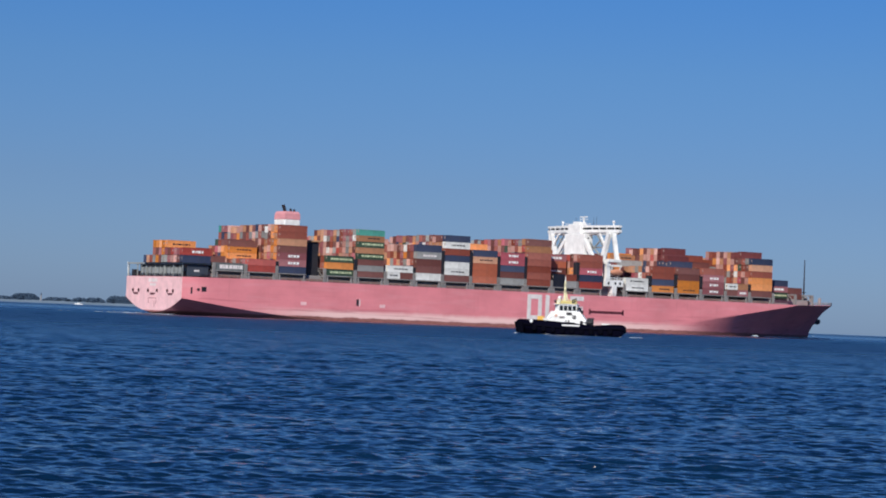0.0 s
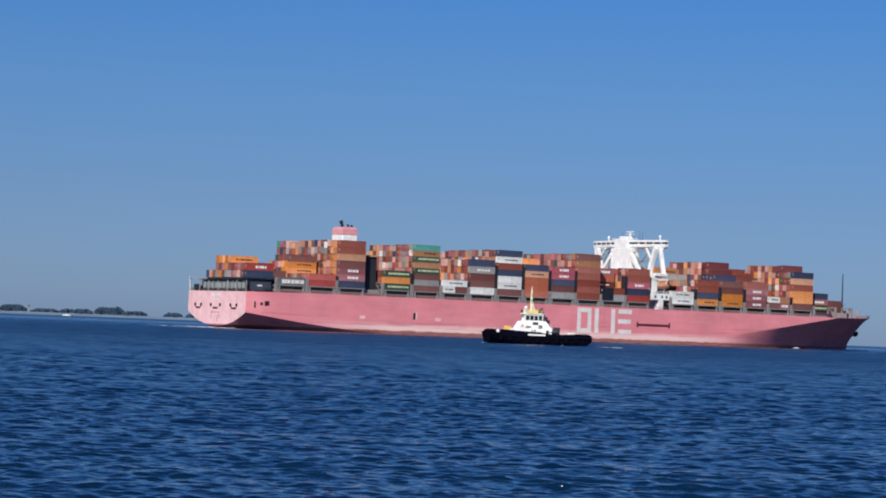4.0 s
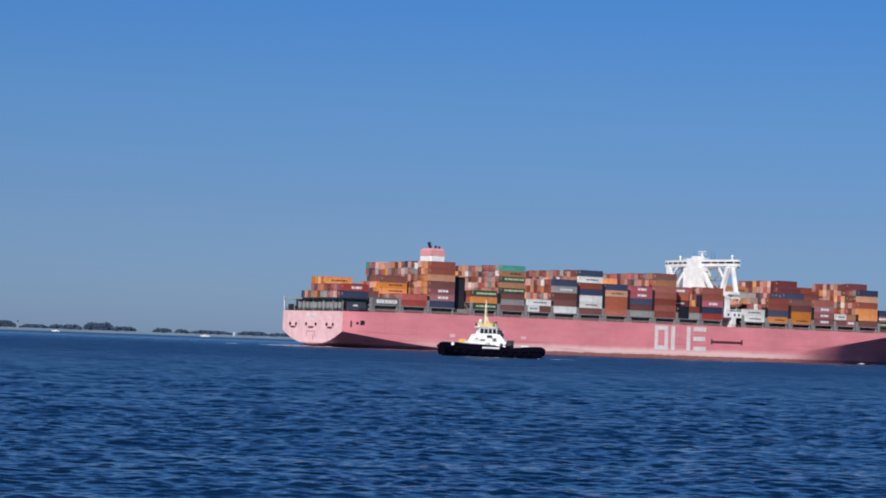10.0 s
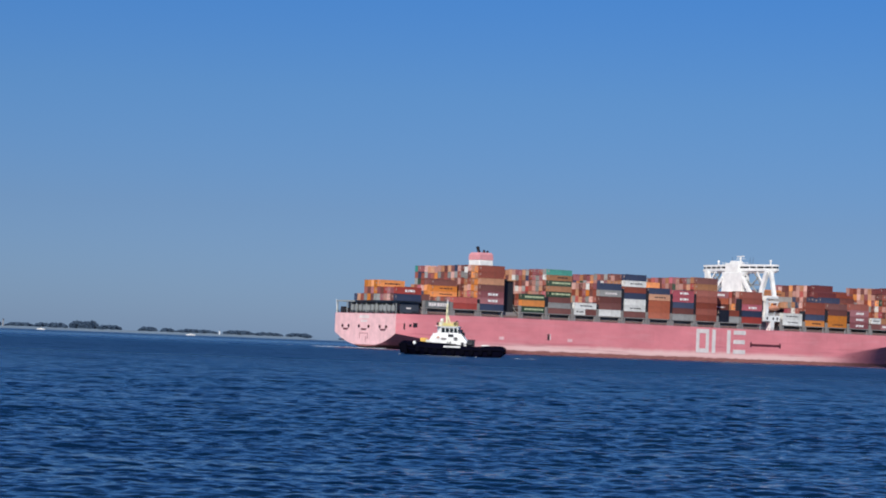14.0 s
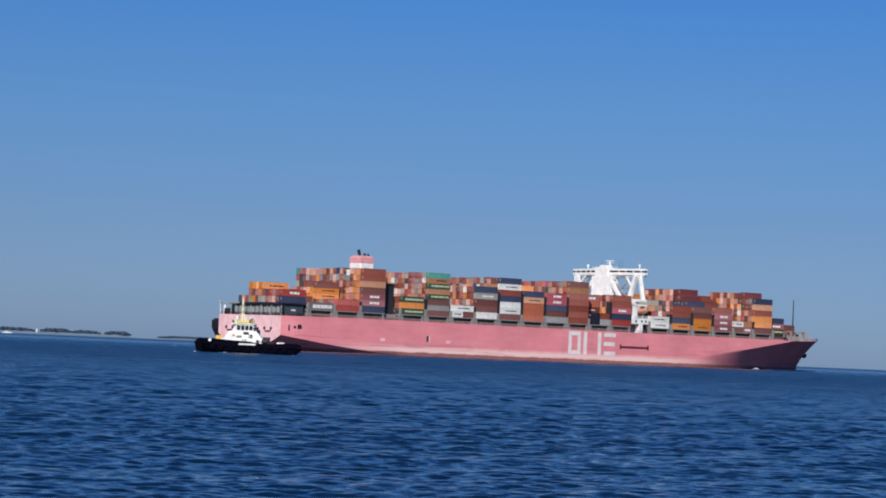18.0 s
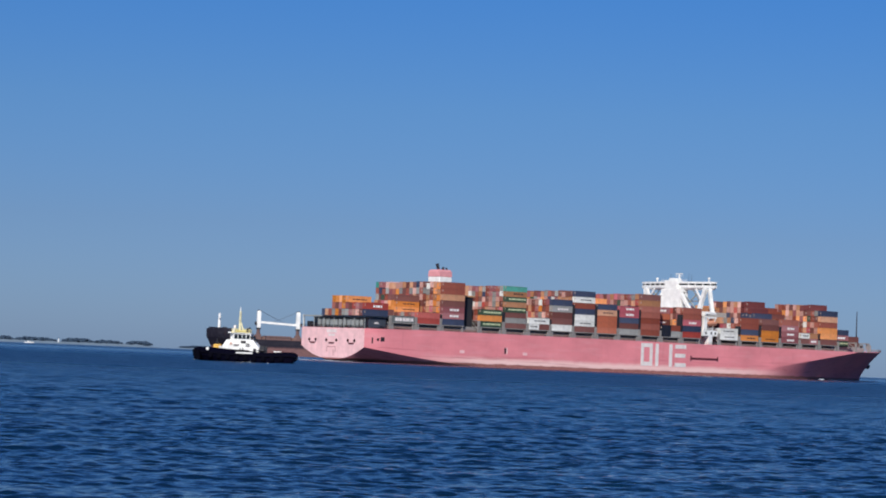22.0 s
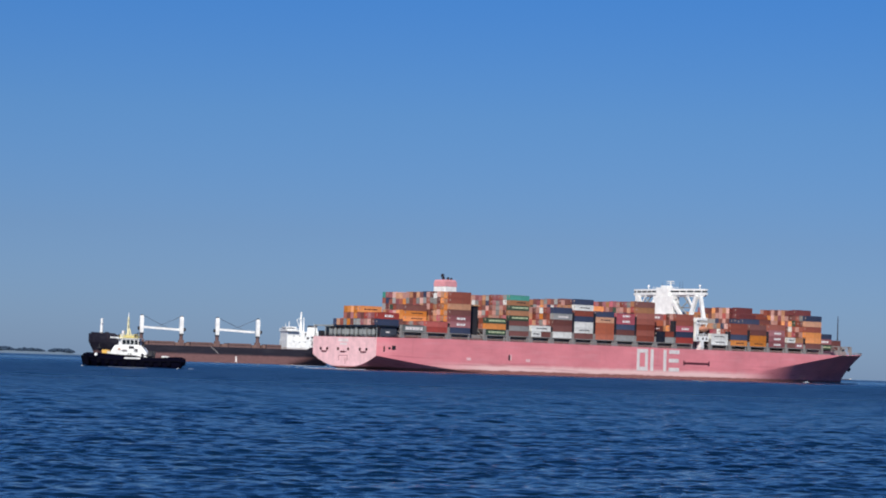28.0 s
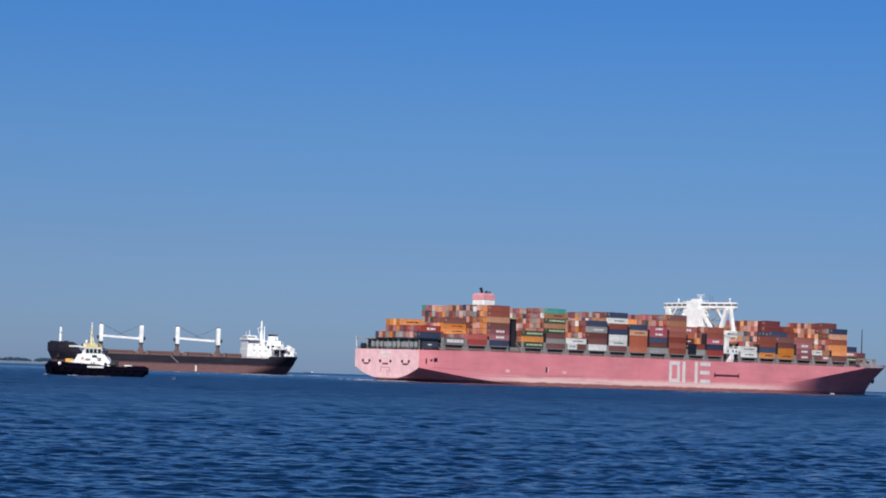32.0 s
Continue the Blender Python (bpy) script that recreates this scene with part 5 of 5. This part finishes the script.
def build_bulker():
    bulker = thing("bulk_carrier", "black and rust-red bulk carrier with white deck cranes", "bulk carrier")
    L, B = 188.0, 15.8

    def half(x, z):
        b = B
        s = min(1, max(0, z / 13.0))
        x0, x1 = 150 + 12 * s, 181.5 + 7.0 * s
        if x > x0:
            b *= 1 - min(1, (x - x0) / (x1 - x0)) ** (1.9 + 0.7 * s)
        if x < 45:
            a0, a1 = 45 - 22 * s, 7 - 9.5 * s ** 0.7
            if x < a0:
                b *= max(0.0, 1 - min(1, (a0 - x) / (a0 - a1)) ** (2.0 + 2.5 * s))
        return b

    def sheer(x):
        return 11.0 + 1.6 * min(1, max(0, (24 - x) / 2)) + 6.0 * min(1, max(0, (x - 163) / 6)) + 0.7 * max(0, (x - 169) / 19) + 0.6 * min(1, max(0, (14 - x) / 6))

    rings = []
    for x in [-2 + 1.5 * i for i in range(32)] + [47, 70, 100, 130, 150, 155, 160, 163, 166, 169, 172, 175, 177, 179, 181, 183, 185, 186.5, 187.6, 188]:
        top = sheer(x)
        side = []
        for z in (-4, -2, -1, 0, 0.7, 1.4, 2.1, 2.8, 3.5, 4.2, 5, 6, 7, 8, 9, 10, 11, 12, top):
            side.append((half(x, z), z if z < top else top))
        lift = -4.0
        if x < 7:
            lift = 13.0 * ((7 - x) / 9.5) ** (1 / 0.7)
        elif x > 181.5:
            lift = 13.0 * (x - 181.5) / 7.0
        side = [(b if z > lift else 0.0, max(z, min(lift, top))) for b, z in side]
        rings.append([(x, b, z) for b, z in side] + [(x, -b, z) for b, z in reversed(side)])
    part("hull", Mesh().rings(rings), M_BULK, bulker, "black topsides over rust-red boot-topping", smooth=True)
    part("deck", Mesh().box(22, 165, -15.2, 15.2, 11.0, 11.15), M_HATCH, bulker)
    part("poop_deck", Mesh().box(6, 22, -14.8, 14.8, 12.6, 12.75), M_HATCH, bulker)
    part("deck", Mesh().plate([(166, -12.5), (178, -7.5), (184, -3.0), (184, 3.0), (178, 7.5), (166, 12.5)], 2, 17.0, 17.15), M_HATCH, bulker)
    for x0 in (43, 66, 95, 124, 151.5 - 0.5):
        x1 = x0 + (11 if x0 == 43 else 17 if x0 == 66 else 17 if x0 == 95 else 19 if x0 == 124 else 10)
        h = part("hatch_coaming", Mesh().box(x0, x1, -10.5, 10.5, 11.1, 12.7, 0.1), M_HATCH, bulker)
        n = max(2, round((x1 - x0) / 4))
        for k in range(n):
            a = x0 + (x1 - x0) * k / n
            part("hatch_cover", Mesh().box(a + 0.1, a + (x1 - x0) / n - 0.1, -10.9, 10.9, 12.7, 14.0, 0.1), M_HATCH, h)
    cranes = ((147.6, -1), (117.6, 1), (90.4, -1), (59.4, 1))
    for x, way in cranes:
        c = part("deck_crane", Mesh().tube((x, 0, 11.1), (x, 0, 18.6), 1.5, 1.3, 12).box(x - 2, x + 2, -2, 2, 11.1, 15.0, 0.1), M_HATCH, bulker, "white crane house on a dark pedestal")
        part("slew_ring", Mesh().tube((x, 0, 18.6), (x, 0, 19.6), 1.7, 1.7, 12), M_DARK, c)
        part("crane_house", Mesh().rings([[(x + a * w, b * w, z) for a, b in ((-1, -1.1), (1, -1.1), (1, 1.1), (-1, 1.1))] for w, z in ((1.3, 19.6), (1.4, 22), (1.4, 30.5), (1.1, 31.8))]), M_SHIPWHITE, c)
        part("sheave_head", Mesh().box(x - 1.0, x + 1.0, -1.2, 1.2, 31.8, 32.4), M_DARK, c)
        part("cab", Mesh().box(x + (1.6 if way < 0 else -3.0), x + (3.0 if way < 0 else -1.6), 0.2, 2.0, 21.4, 23.8, 0.1), M_DARK, c)
        end = x + way * 28.5
        if way < 0:
            jib = Mesh()
            for sy in (-1, 1):
                jib.beam((x + way * 1.6, sy * 1.2, 23.6), (end, sy * 0.5, 22.4), 0.8, 1.5)
            for k in range(9):
                a = x + way * (3 + 3 * k)
                jib.beam((a, -1.1, 23.2), (a + way * 1.5, 1.1, 23.2), 0.3)
            part("jib", jib, M_SHIPWHITE, c)
        wires = Mesh()
        other = {147.6: 117.6, 117.6: 147.6, 90.4: 59.4, 59.4: 90.4}[x]
        mid = (x + other) / 2
        for sy in (-0.6, 0.6):
            wires.tube((x, sy, 32.2), (mid + (mid - x) * 0.35, sy, 23.2), 0.09, 0.09, 5)
        part("luffing_wire", wires, M_DARK, c)
    # deck stores between the hatches, below the cranes' feet
    for x0, x1 in ((54.8, 57.0), (61.8, 65.2), (83.8, 88.0), (92.8, 94.2), (112.8, 115.2), (120.0, 123.2), (143.8, 145.2)):
        part("deck_store", Mesh().box(x0, x1, -9.0, 9.0, 11.1, 13.3, 0.15), M_DECK, bulker)
    # accommodation aft
    h = part("deckhouse", Mesh().box(20.5, 39.5, -14.0, 14.0, 11.1, 18.0, 0.1).box(20.8, 39.2, -13.0, 13.0, 18.0, 24.0, 0.1), M_SHIPWHITE, bulker, "white accommodation block")
    for z in (16.0, 20.4):
        for k in range(3):
            y = 14.0 if z < 18 else 13.0
            part("porthole", Mesh().box(25.2 + 4.3 * k, 25.9 + 4.3 * k, y - 0.03, y + 0.05, z, z + 0.8), M_PANE, h)
    w = part("bridge", Mesh().box(31.0, 39.8, -15.6, 15.6, 24.0, 25.1, 0.1).box(31.5, 39.2, -9.0, 9.0, 25.1, 27.4, 0.1), M_SHIPWHITE, bulker)
    part("bridge_windows", Mesh().box(39.1, 39.28, -8.6, 8.6, 25.7, 26.7).box(32.5, 38.6, 8.96, 9.06, 25.7, 26.7), M_PANE, w)
    part("bridge_rail", Mesh().rail([(31.2, 15.4, 25.1), (39.6, 15.4, 25.1), (39.6, -15.4, 25.1)], 1.0, 2.4, 0.07), M_SHIPWHITE, w)
    part("radar_mast", Mesh().tube((26.2, 0, 24.0), (26.2, 0, 38.6), 1.25, 0.5, 8).tube((24.2, 0.8, 24.0), (24.2, 0.8, 34.5), 0.6, 0.3, 8).beam((26.2, -3, 32), (26.2, 3, 32), 0.4).beam((26.2, 0, 24), (29.5, 0, 33.0), 0.4).box(25.9, 28.4, -1.4, 1.4, 33.2, 33.7), M_SHIPWHITE, bulker)
    part("signal_mast", Mesh().tube((36.0, 3, 27.4), (36.0, 3, 31.5), 0.35, 0.2, 6).tube((37.2, -4, 27.4), (37.2, -4, 30.4), 0.2, 0.1, 6), M_SHIPWHITE, bulker)
    f = part("funnel", Mesh().rings([[(x, y, z) for x, y in ((14.0 + a, -3.4 + a), (20.5 - a, -3.4 + a), (21.3 - a, 0), (20.5 - a, 3.4 - a), (14.0 + a, 3.4 - a), (13.4 + a, 0))] for a, z in ((0, 18.0), (0, 26.2), (0.2, 27.4))]), M_SHIPWHITE, bulker)
    part("funnel_top", Mesh().rings([[(x, y, z) for x, y in ((14.2 + a, -3.2 + a), (20.3 - a, -3.2 + a), (21.1 - a, 0), (20.3 - a, 3.2 - a), (14.2 + a, 3.2 - a), (13.6 + a, 0))] for a, z in ((0, 27.4), (0.2, 28.8))]), M_DARK, f)
    part("engine_casing", Mesh().box(10.5, 21.0, -9.0, 9.0, 12.7, 21.5, 0.1).box(12.5, 22.2, -7.0, 7.0, 21.5, 24.2, 0.1), M_SHIPWHITE, bulker)
    part("poop_house", Mesh().box(3.0, 10.5, -11.5, 11.5, 12.9, 16.9, 0.15).box(6.0, 10.5, -10.0, 10.0, 16.9, 19.4, 0.15), M_SHIPWHITE, bulker)
    fb = part("lifeboat_ramp", Mesh().beam((9.0, 7.0, 19.6), (0.6, 7.0, 15.6), 0.5, 0.6).beam((9.0, 10.0, 19.6), (0.6, 10.0, 15.6), 0.5, 0.6).beam((2.5, 8.5, 13.0), (2.5, 8.5, 16.2), 0.4).beam((8.0, 8.5, 13.0), (8.0, 8.5, 19.0), 0.4), M_SHIPWHITE, bulker)
    part("lifeboat", Mesh().rings([[(1.2 + 7.0 * u, 8.5 + w_ * math.cos(a), 17.3 + 3.3 * u + w_ * math.sin(a)) for a in [6.283 * j / 8 for j in range(8)]] for u, w_ in ((0, 0.3), (0.15, 1.1), (0.6, 1.4), (0.9, 1.1), (1, 0.4))]), M_MARK, fb)
    # solid near-black boxes stand in for the shade inside open decks
    for k in range(5):
        part("opening_shade_box", Mesh().box(8.0 + 2.6 * k, 9.6 + 2.6 * k, 9.9 if k == 0 else 8.96, 10.12 if k == 0 else 9.12, 14.4 if k else 17.3, 16.6 if k else 18.8), M_DARK, bulker)
    part("boat_deck", Mesh().box(8.0, 22.0, 8.0, 14.6, 17.9, 18.2).box(9.0, 9.3, 14.2, 14.5, 12.7, 17.9).box(14.5, 14.8, 14.2, 14.5, 12.7, 17.9).box(19.5, 19.8, 14.2, 14.5, 12.7, 17.9), M_SHIPWHITE, bulker)
    part("boat_deck_rail", Mesh().rail([(8.2, 14.4, 18.2), (21.8, 14.4, 18.2)], 1.0, 1.8, 0.06), M_SHIPWHITE, bulker)
    for x, y in ((15.0, 11.0), (11.5, 11.0)):
        part("ventilator", Mesh().tube((x, y, 12.7), (x, y, 17.5), 1.1, 1.1, 10).tube((x, y, 17.5), (x, y, 18.6), 1.6, 1.3, 10), M_DARK, bulker)
    # more near-black boxes as the shade of openings aft
    for x, y, z, w, t in ((22.6, 13.4, 18.6, 1.5, 1.6), (18.6, 12.6, 19.4, 1.8, 1.2), (13.6, 12.6, 18.9, 2.4, 1.4), (24.6, 13.05, 21.6, 1.3, 1.4), (9.0, 10.3, 17.4, 1.0, 1.3), (6.2, 11.52, 14.6, 1.2, 1.6)):
        part("opening_shade_box", Mesh().box(x, x + w, y - 0.3, y + 0.08, z, z + t), M_DARK, bulker)
    part("work_boat", Mesh().rings([[(12.6 + 5.6 * u, 12.9 + q * math.cos(a), 20.6 + q * math.sin(a)) for a in [0.785 * j for j in range(8)]] for u, q in ((0, 0.3), (0.15, 0.85), (0.6, 1.0), (0.9, 0.8), (1, 0.2))]), M_SHIPWHITE, bulker)
    for x in (12.4, 18.0):
        part("boat_davit", Mesh().beam((x, 12.2, 18.2), (x, 13.6, 22.6), 0.4, 0.4).beam((x, 13.6, 22.6), (x, 12.2, 23.0), 0.35, 0.35), M_SHIPWHITE, bulker)
    part("engine_room_vent", Mesh().tube((17.4, 6.0, 24.2), (17.4, 6.0, 26.4), 0.8, 0.8, 10).tube((17.4, 6.0, 26.4), (17.4, 6.0, 27.0), 1.3, 1.1, 10), M_SHIPWHITE, bulker)
    part("foremast", Mesh().tube((178.3, 0, 17), (178.3, 0, 28.6), 1.25, 0.85, 10).box(177.6, 179.0, -2.2, 2.2, 25.2, 25.6), M_SHIPWHITE, bulker)
    part("windlass", Mesh().tube((174, -3, 18.2), (174, 3, 18.2), 0.9, 0.9, 10).box(172.8, 175.2, -3.6, -3.0, 17, 19).box(172.8, 175.2, 3.0, 3.6, 17, 19), M_DARK, bulker)
    part("deck_rail", Mesh().rail([(24, 15.1, 11.1), (162, 15.1, 11.1)], 1.1, 4.0, 0.06, 3).rail([(24, -15.1, 11.1), (162, -15.1, 11.1)], 1.1, 4.0, 0.06, 3), M_HATCH, bulker)
    part("bow_bulwark", Mesh().rings([[(x, half(x, 13) * s, z) for s, z in ((1.0, sheer(x) - 0.1), (1.0, sheer(x) + 1.1), (0.97, sheer(x) + 1.1), (0.97, sheer(x) - 0.1))] for x in (166, 170, 174, 178, 181, 184, 186)])
         .rings([[(x, -half(x, 13) * s, z) for s, z in ((1.0, sheer(x) - 0.1), (1.0, sheer(x) + 1.1), (0.97, sheer(x) + 1.1), (0.97, sheer(x) - 0.1))] for x in (166, 170, 174, 178, 181, 184, 186)]), M_BULK, bulker)
    m = Mesh()
    rng = random.Random(8)
    x = 160.0
    while x < 173:
        w_ = rng.uniform(0.7, 1.2)
        b = half(x, 13.5)
        m.box(x, x + w_, b - 0.5, b + 0.12, 14.7, 15.8)
        x += w_ + 0.3
    part("bow_lettering", m, M_SHIPWHITE, bulker, "white bow lettering")
    part("anchor", Mesh().box(180.2, 180.9, half(180.5, 9.5), half(180.5, 9.5) + 0.6, 7.6, 11.0, 0.1).box(179.2, 181.9, half(180.5, 9.5), half(180.5, 9.5) + 0.7, 7.4, 8.2, 0.1), M_DARK, bulker)
    part("draught_mark", Mesh().box(77.6, 78.8, 15.7, 15.9, 0.5, 4.6), M_MARK, bulker)
    part("side_mark", Mesh().plate([(97.0, 10.9), (97.7, 10.9), (92.0, 6.2), (91.3, 6.2)], 1, 15.75, 15.9), M_GREY, bulker)
    for o in bulker.children_recursive:
        o.data.transform(Matrix.Diagonal((1.0, 1.0, BULKER_RISE, 1.0)))
        for v in o.data.vertices:
            if v.co.x > 150.0:
                v.co.x = 150.0 + (v.co.x - 150.0) * 0.965
    return bulker


bulk_carrier = build_bulker()
_rng = random.Random(30)
_m = Mesh()
for _ in range(14):
    u = _rng.random()
    x = 184 - 120 * u ** 1.6
    _m.blob((x, (15.9 if x < 150 else 15.9 * max(0.05, 1 - ((x - 150) / 32) ** 2)) + _rng.uniform(0.1, 1.2), 0.0), _rng.uniform(0.6, 2.2), _rng.uniform(0.3, 0.6), _rng.uniform(0.08, 0.4), 6, _rng)
for _ in range(16):
    _m.blob((4 - _rng.uniform(0, 30), _rng.uniform(-9, 9), 0.0), _rng.uniform(0.8, 2.0), _rng.uniform(0.3, 0.8), _rng.uniform(0.08, 0.3), 6, _rng)
bulker_wake = tagged(new("bulker_wake", _m.data("bulker_wake", M_FOAM)), "white foam along the bulk carrier's side", "foam", kind="stuff")


# ---- what moves ----
def motions():
    course = [
        (0.0, pose(-122.28, 914.38, 0, 0, 0, 34.965)),
        (8.0, pose(-68.10, 957.75, 0, 0, 0, 34.801)),
        (16.0, pose(-13.81, 1000.97, 0, 0, 0, 34.637)),
        (24.0, pose(40.60, 1044.02, 0, 0, 0, 34.473)),
        (32.0, pose(95.12, 1086.90, 0, 0, 0, 34.309)),
    ]
    for ob in (container_ship, ship_wake):
        walk(ob, course)
    for ob in CARGO_THINGS:
        place = ob.matrix_basis.copy()
        walk(ob, [(t, m @ place) for t, m in course])
    tow = [
        (0.0, pose(39.91, 575.86, 0, 0, 0, 172.0)),
        (2.0, pose(37.40, 579.20, 0, 0, 0, 172.0)),
        (4.0, pose(34.77, 582.57, 0, 0, 0, 172.0)),
        (6.0, pose(32.03, 585.96, 0, 0, 0, 172.0)),
        (8.0, pose(29.18, 589.39, 0, 0, 0, 172.0)),
        (10.0, pose(26.23, 592.85, 0, 0, 0, 172.0)),
        (12.0, pose(23.20, 596.35, 0, 0, 0, 172.0)),
        (14.0, pose(20.11, 599.87, 0, 0, 0, 172.0)),
        (16.0, pose(16.98, 603.43, 0, 0, 0, 172.0)),
        (18.0, pose(13.83, 607.04, 0, 0, 0, 172.0)),
        (20.0, pose(10.68, 610.69, 0, 0, 0, 172.0)),
        (22.0, pose(7.55, 614.39, 0, 0, 0, 172.0)),
        (24.0, pose(4.43, 618.14, 0, 0, 0, 172.0)),
        (26.0, pose(1.33, 621.96, 0, 0, 0, 172.0)),
        (28.0, pose(-1.77, 625.83, 0, 0, 0, 172.0)),
        (30.0, pose(-4.89, 629.75, 0, 0, 0, 172.0)),
        (32.0, pose(-8.08, 633.73, 0, 0, 0, 172.0)),
    ]
    for ob in (tugboat, tug_wake):
        walk(ob, tow)
    passing = [
        (0.0, pose(247.60, 1815.69, 0, 0, 0, 189.718)),
        (8.0, pose(207.84, 1809.03, 0, 0, 0, 189.665)),
        (16.0, pose(168.07, 1802.36, 0, 0, 0, 189.611)),
        (24.0, pose(128.31, 1795.69, 0, 0, 0, 189.558)),
        (32.0, pose(88.54, 1789.02, 0, 0, 0, 189.504)),
    ]
    for ob in (bulk_carrier, bulker_wake):
        walk(ob, passing)
    walk(water, [(0.0, pose(1.5, 13.0, 0)), (16.0, pose(-1.0, 0.0, 0)), (32.0, pose(-3.5, -13.0, 0))])


motions()
